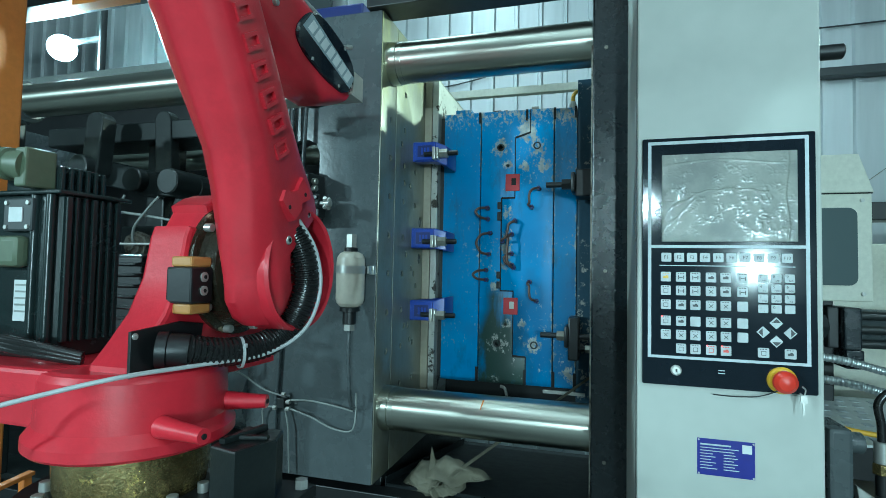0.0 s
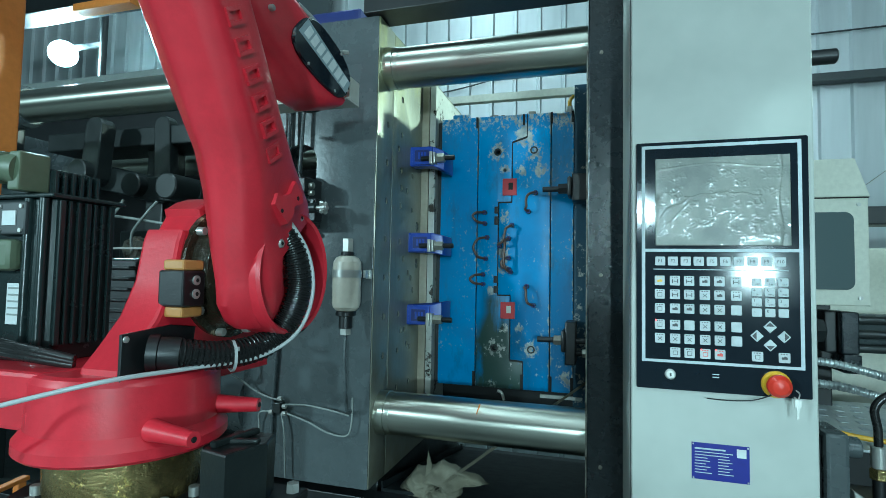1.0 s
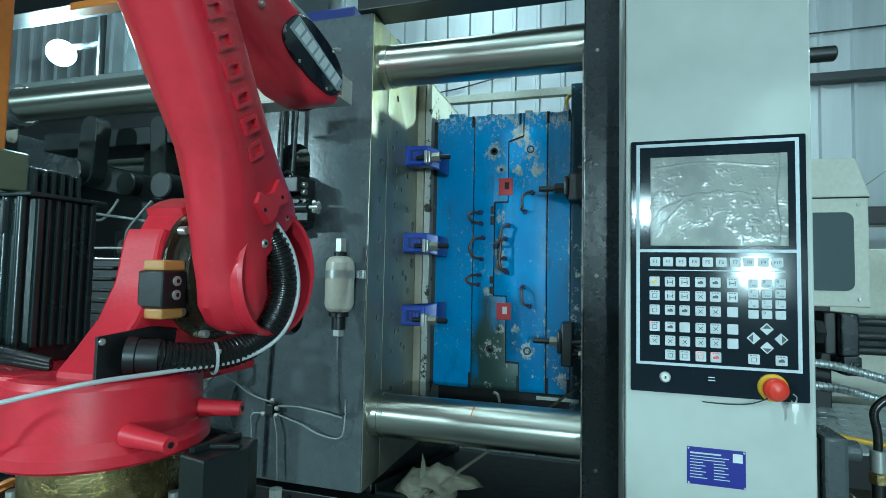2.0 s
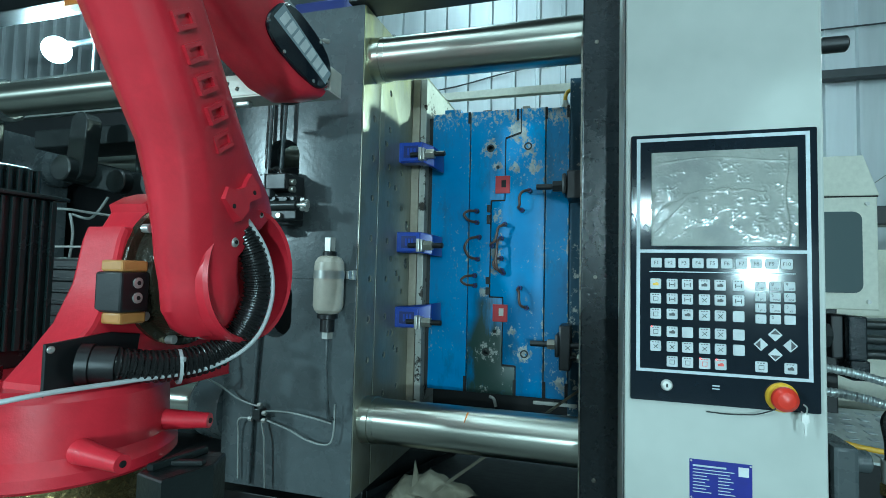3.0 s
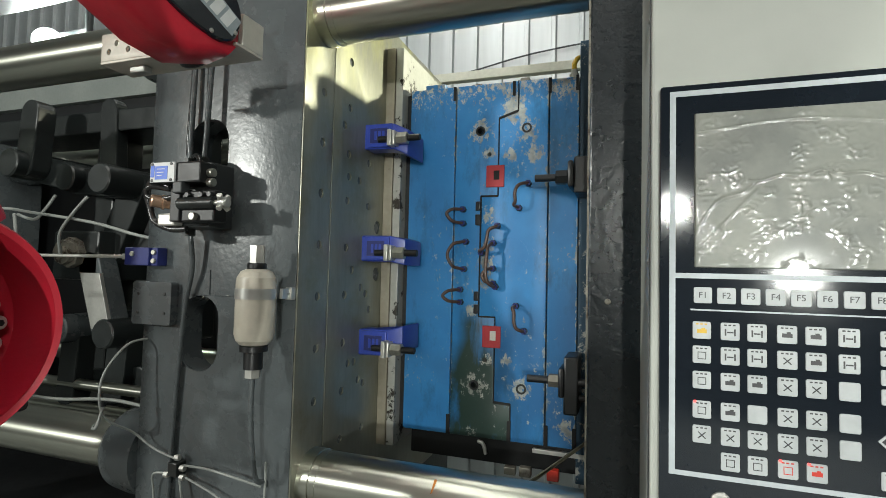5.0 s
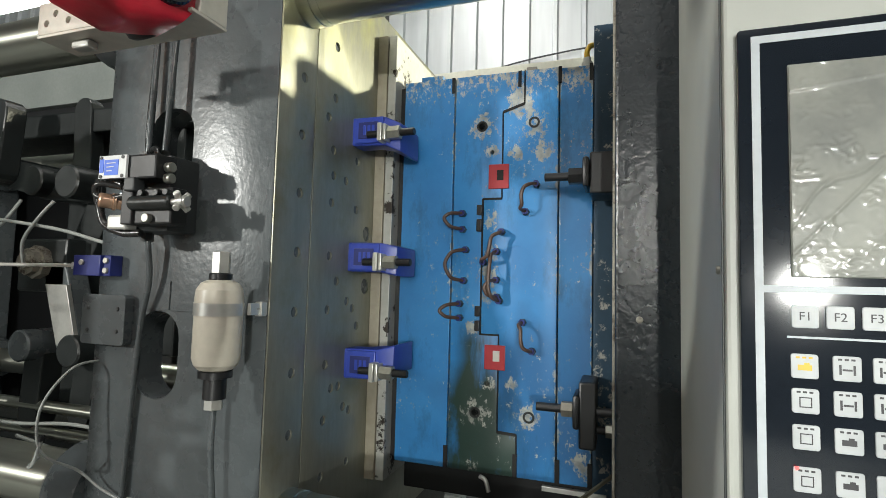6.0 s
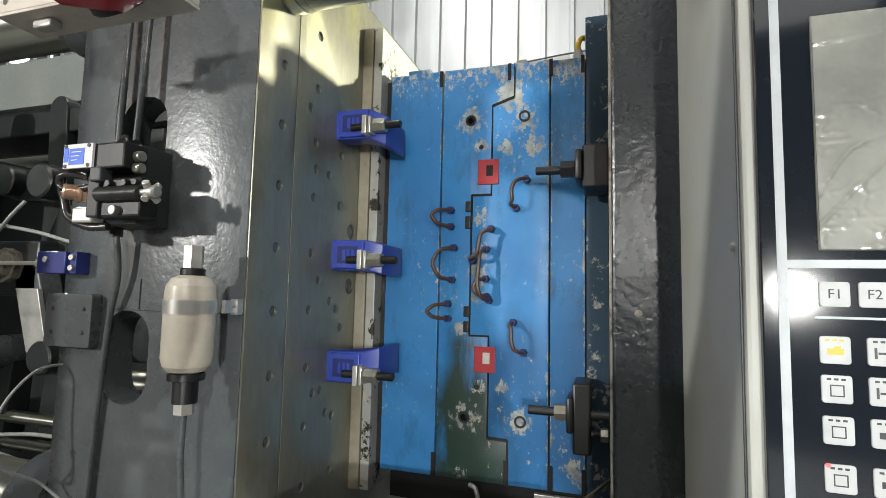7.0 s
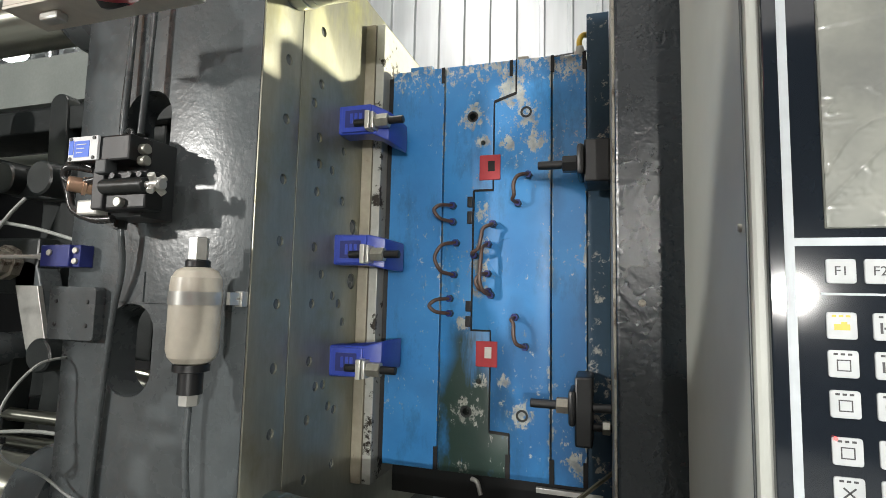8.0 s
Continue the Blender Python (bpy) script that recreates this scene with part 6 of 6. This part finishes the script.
part("port_block", box(0.80, 0.85, 2.0, 2.1, 1.165, 1.225, 0.005), PAINT_ROUGH, cyl_t)
ij = thing("injection_unit", "black steel carriage of the injection unit", "machine", at=(0.65, 2.3, 0.62))
part("carriage", box(0.43, 0.86, 2.25, 2.4, 0.62, 1.38, 0.006), BLACK, ij)
part("skid", box(0.43, 0.95, 2.1, 2.45, 0.62, 0.7, 0.006), CAST, ij)
solid("far_cabinet", box(0.95, 2.2, 2.6, 3.2, 0.0, 1.6, 0.006), CREAM, "cream steel cabinet of the injection unit", "cabinet")
solid("far_rail", box(0.878, 2.4, 2.2, 2.3, 1.66, 1.725, 0.005), BLACK, "black guide rail of the injection unit", "rail")
deck = thing("tread_deck", "bright perforated aluminium tread deck", "deck", at=(0.8, 1.9, 1.0))
dk = part("sheet", box(0.45, 1.5, 1.7, 2.35, 1.005, 1.012, 0.001), surface("tread_aluminium", (0.6, 0.64, 0.64), (0.68, 0.72, 0.72), (0.35, 0.5), 0.1, relief=0.1), deck)
for i in range(12):
    for j in range(7):
        x, y = 0.50 + 0.052 * i + (0.026 if j % 2 else 0), 1.74 + 0.085 * j
        part("tread", box(x, x + 0.022, y, y + 0.034, 1.0115, 1.014, 0.0004, seg=1), PANEL_WHITE, dk, smooth=0)
part("support", box(0.46, 1.49, 2.0, 2.1, 0.62, 1.005, 0.004), BLACK, deck)
for k, (z0, y0) in enumerate(((1.2, 1.92), (1.14, 1.86))):
    t = solid("braided_hose", hose([(0.45, y0 + 0.06, z0 - 0.005), (0.6, y0 + 0.02, z0 + 0.012), (0.75, y0, z0 + 0.004), (0.9, y0 - 0.03, z0 - 0.03), (1.1, y0 - 0.05, z0 - 0.05)], 0.013, 12, 10, ribs=0.012),
              surface("braided_steel", (0.4, 0.43, 0.43), (0.62, 0.65, 0.65), (0.25, 0.4), 0.7, big=60, fine=120, relief=0.8, relief_scale=160), "silver foil-wrapped hose across the deck", "hose", "foil-wrapped hoses")
solid("yellow_cable", hose([(0.45, 1.78, 1.065), (0.6, 1.76, 1.06), (0.72, 1.74, 1.035), (0.95, 1.72, 1.02)], 0.007, 8), YELLOW, "yellow cable lying over the deck", "cable")
for k, dx in enumerate((0.0, 0.035)):
    t = thing("hydraulic_hose", "black hydraulic hose with crimped steel ends", "hose", "hydraulic hoses", at=(0.65, 1.5, 1.0))
    part("hose", hose([(0.672 + dx, 1.5, 1.05), (0.672 + dx, 1.5, 1.11), (0.668 + dx, 1.5, 1.165 - 0.03 * k), (0.71 + dx, 1.5, 1.2 - 0.04 * k), (0.8 + dx, 1.5, 1.21 - 0.04 * k), (0.95 + dx, 1.5, 1.15)], 0.009, 14, 8), RUBBER, t)
    part("crimp", cyl((0.672 + dx, 1.5, 1.025), (0.672 + dx, 1.5, 1.075), 0.0155, 14, 0.002), ZINC, t)
    part("nut", hexnut((0.672 + dx, 1.5, 1.0), (0.672 + dx, 1.5, 1.025), 0.019), BRASS, t)
    part("elbow", cyl((0.672 + dx, 1.5, 0.95), (0.672 + dx, 1.5, 1.002), 0.013, 20), BLACK, t)
vl = thing("hose_manifold", "dark steel hose manifold block on a stand", "manifold", at=(0.67, 1.5, 0.0))
part("block", box(0.632, 0.78, 1.47, 1.6, 0.86, 0.952, 0.004), CAST, vl)
part("plate", prism([(0.60, 0.985), (0.66, 0.945), (0.665, 0.915), (0.605, 0.95)], 1.445, 1.47, "y", 0.002), ZINC, vl, "pale slotted plate")
part("stand", box(0.65, 0.76, 1.5, 1.58, 0.0, 0.86, 0.004), BLACK, vl)
st = thing("frame_post", "dark painted steel post with pivot tube", "post", at=(0.54, 1.5, 0.0))
part("post", box(0.545, 0.595, 1.44, 1.56, 0.0, 1.11, 0.01), PAINT, st)
part("post_side", box(0.5, 0.545, 1.455, 1.55, 0.0, 1.1, 0.008), BLACK, st)
part("pivot", cyl((0.594, 1.49, 1.07), (0.63, 1.49, 1.07), 0.024, 24, 0.003), PAINT, st)
for k in range(2):
    t = thing("steel_pipe", "grey hydraulic pipe bending down behind the post", "pipe", "grey hydraulic pipes", at=(0.62, 1.66, 0.9))
    part("pipe", hose([(0.58, 1.7, 0.985 - 0.075 * k), (0.63, 1.68, 0.96 - 0.075 * k), (0.67, 1.67, 0.925 - 0.075 * k), (0.7, 1.67, 0.87 - 0.075 * k), (0.72, 1.67, 0.62)], 0.011, 12, 8), TUBE_GREY, t)
    part("union", hexnut((0.64, 1.676, 0.953 - 0.075 * k), (0.655, 1.673, 0.941 - 0.075 * k), 0.017), CAST, t)
pj = thing("panel_hanger", "black tube bracket behind the control cabinet", "bracket", at=(0.46, 1.3, 1.95))
part("arm", box(0.4105, 0.47, 1.27, 1.33, 1.93, 2.6, 0.01), BLACK, pj)
part("tube", cyl((0.44, 1.3, 1.93), (0.53, 1.3, 1.93), 0.016, 18, 0.003), BLACK, pj)
part("gusset", prism([(0.4105, 1.88), (0.46, 1.93), (0.46, 1.98), (0.4105, 1.98)], 1.28, 1.32, "y", 0.003), BLACK, pj)
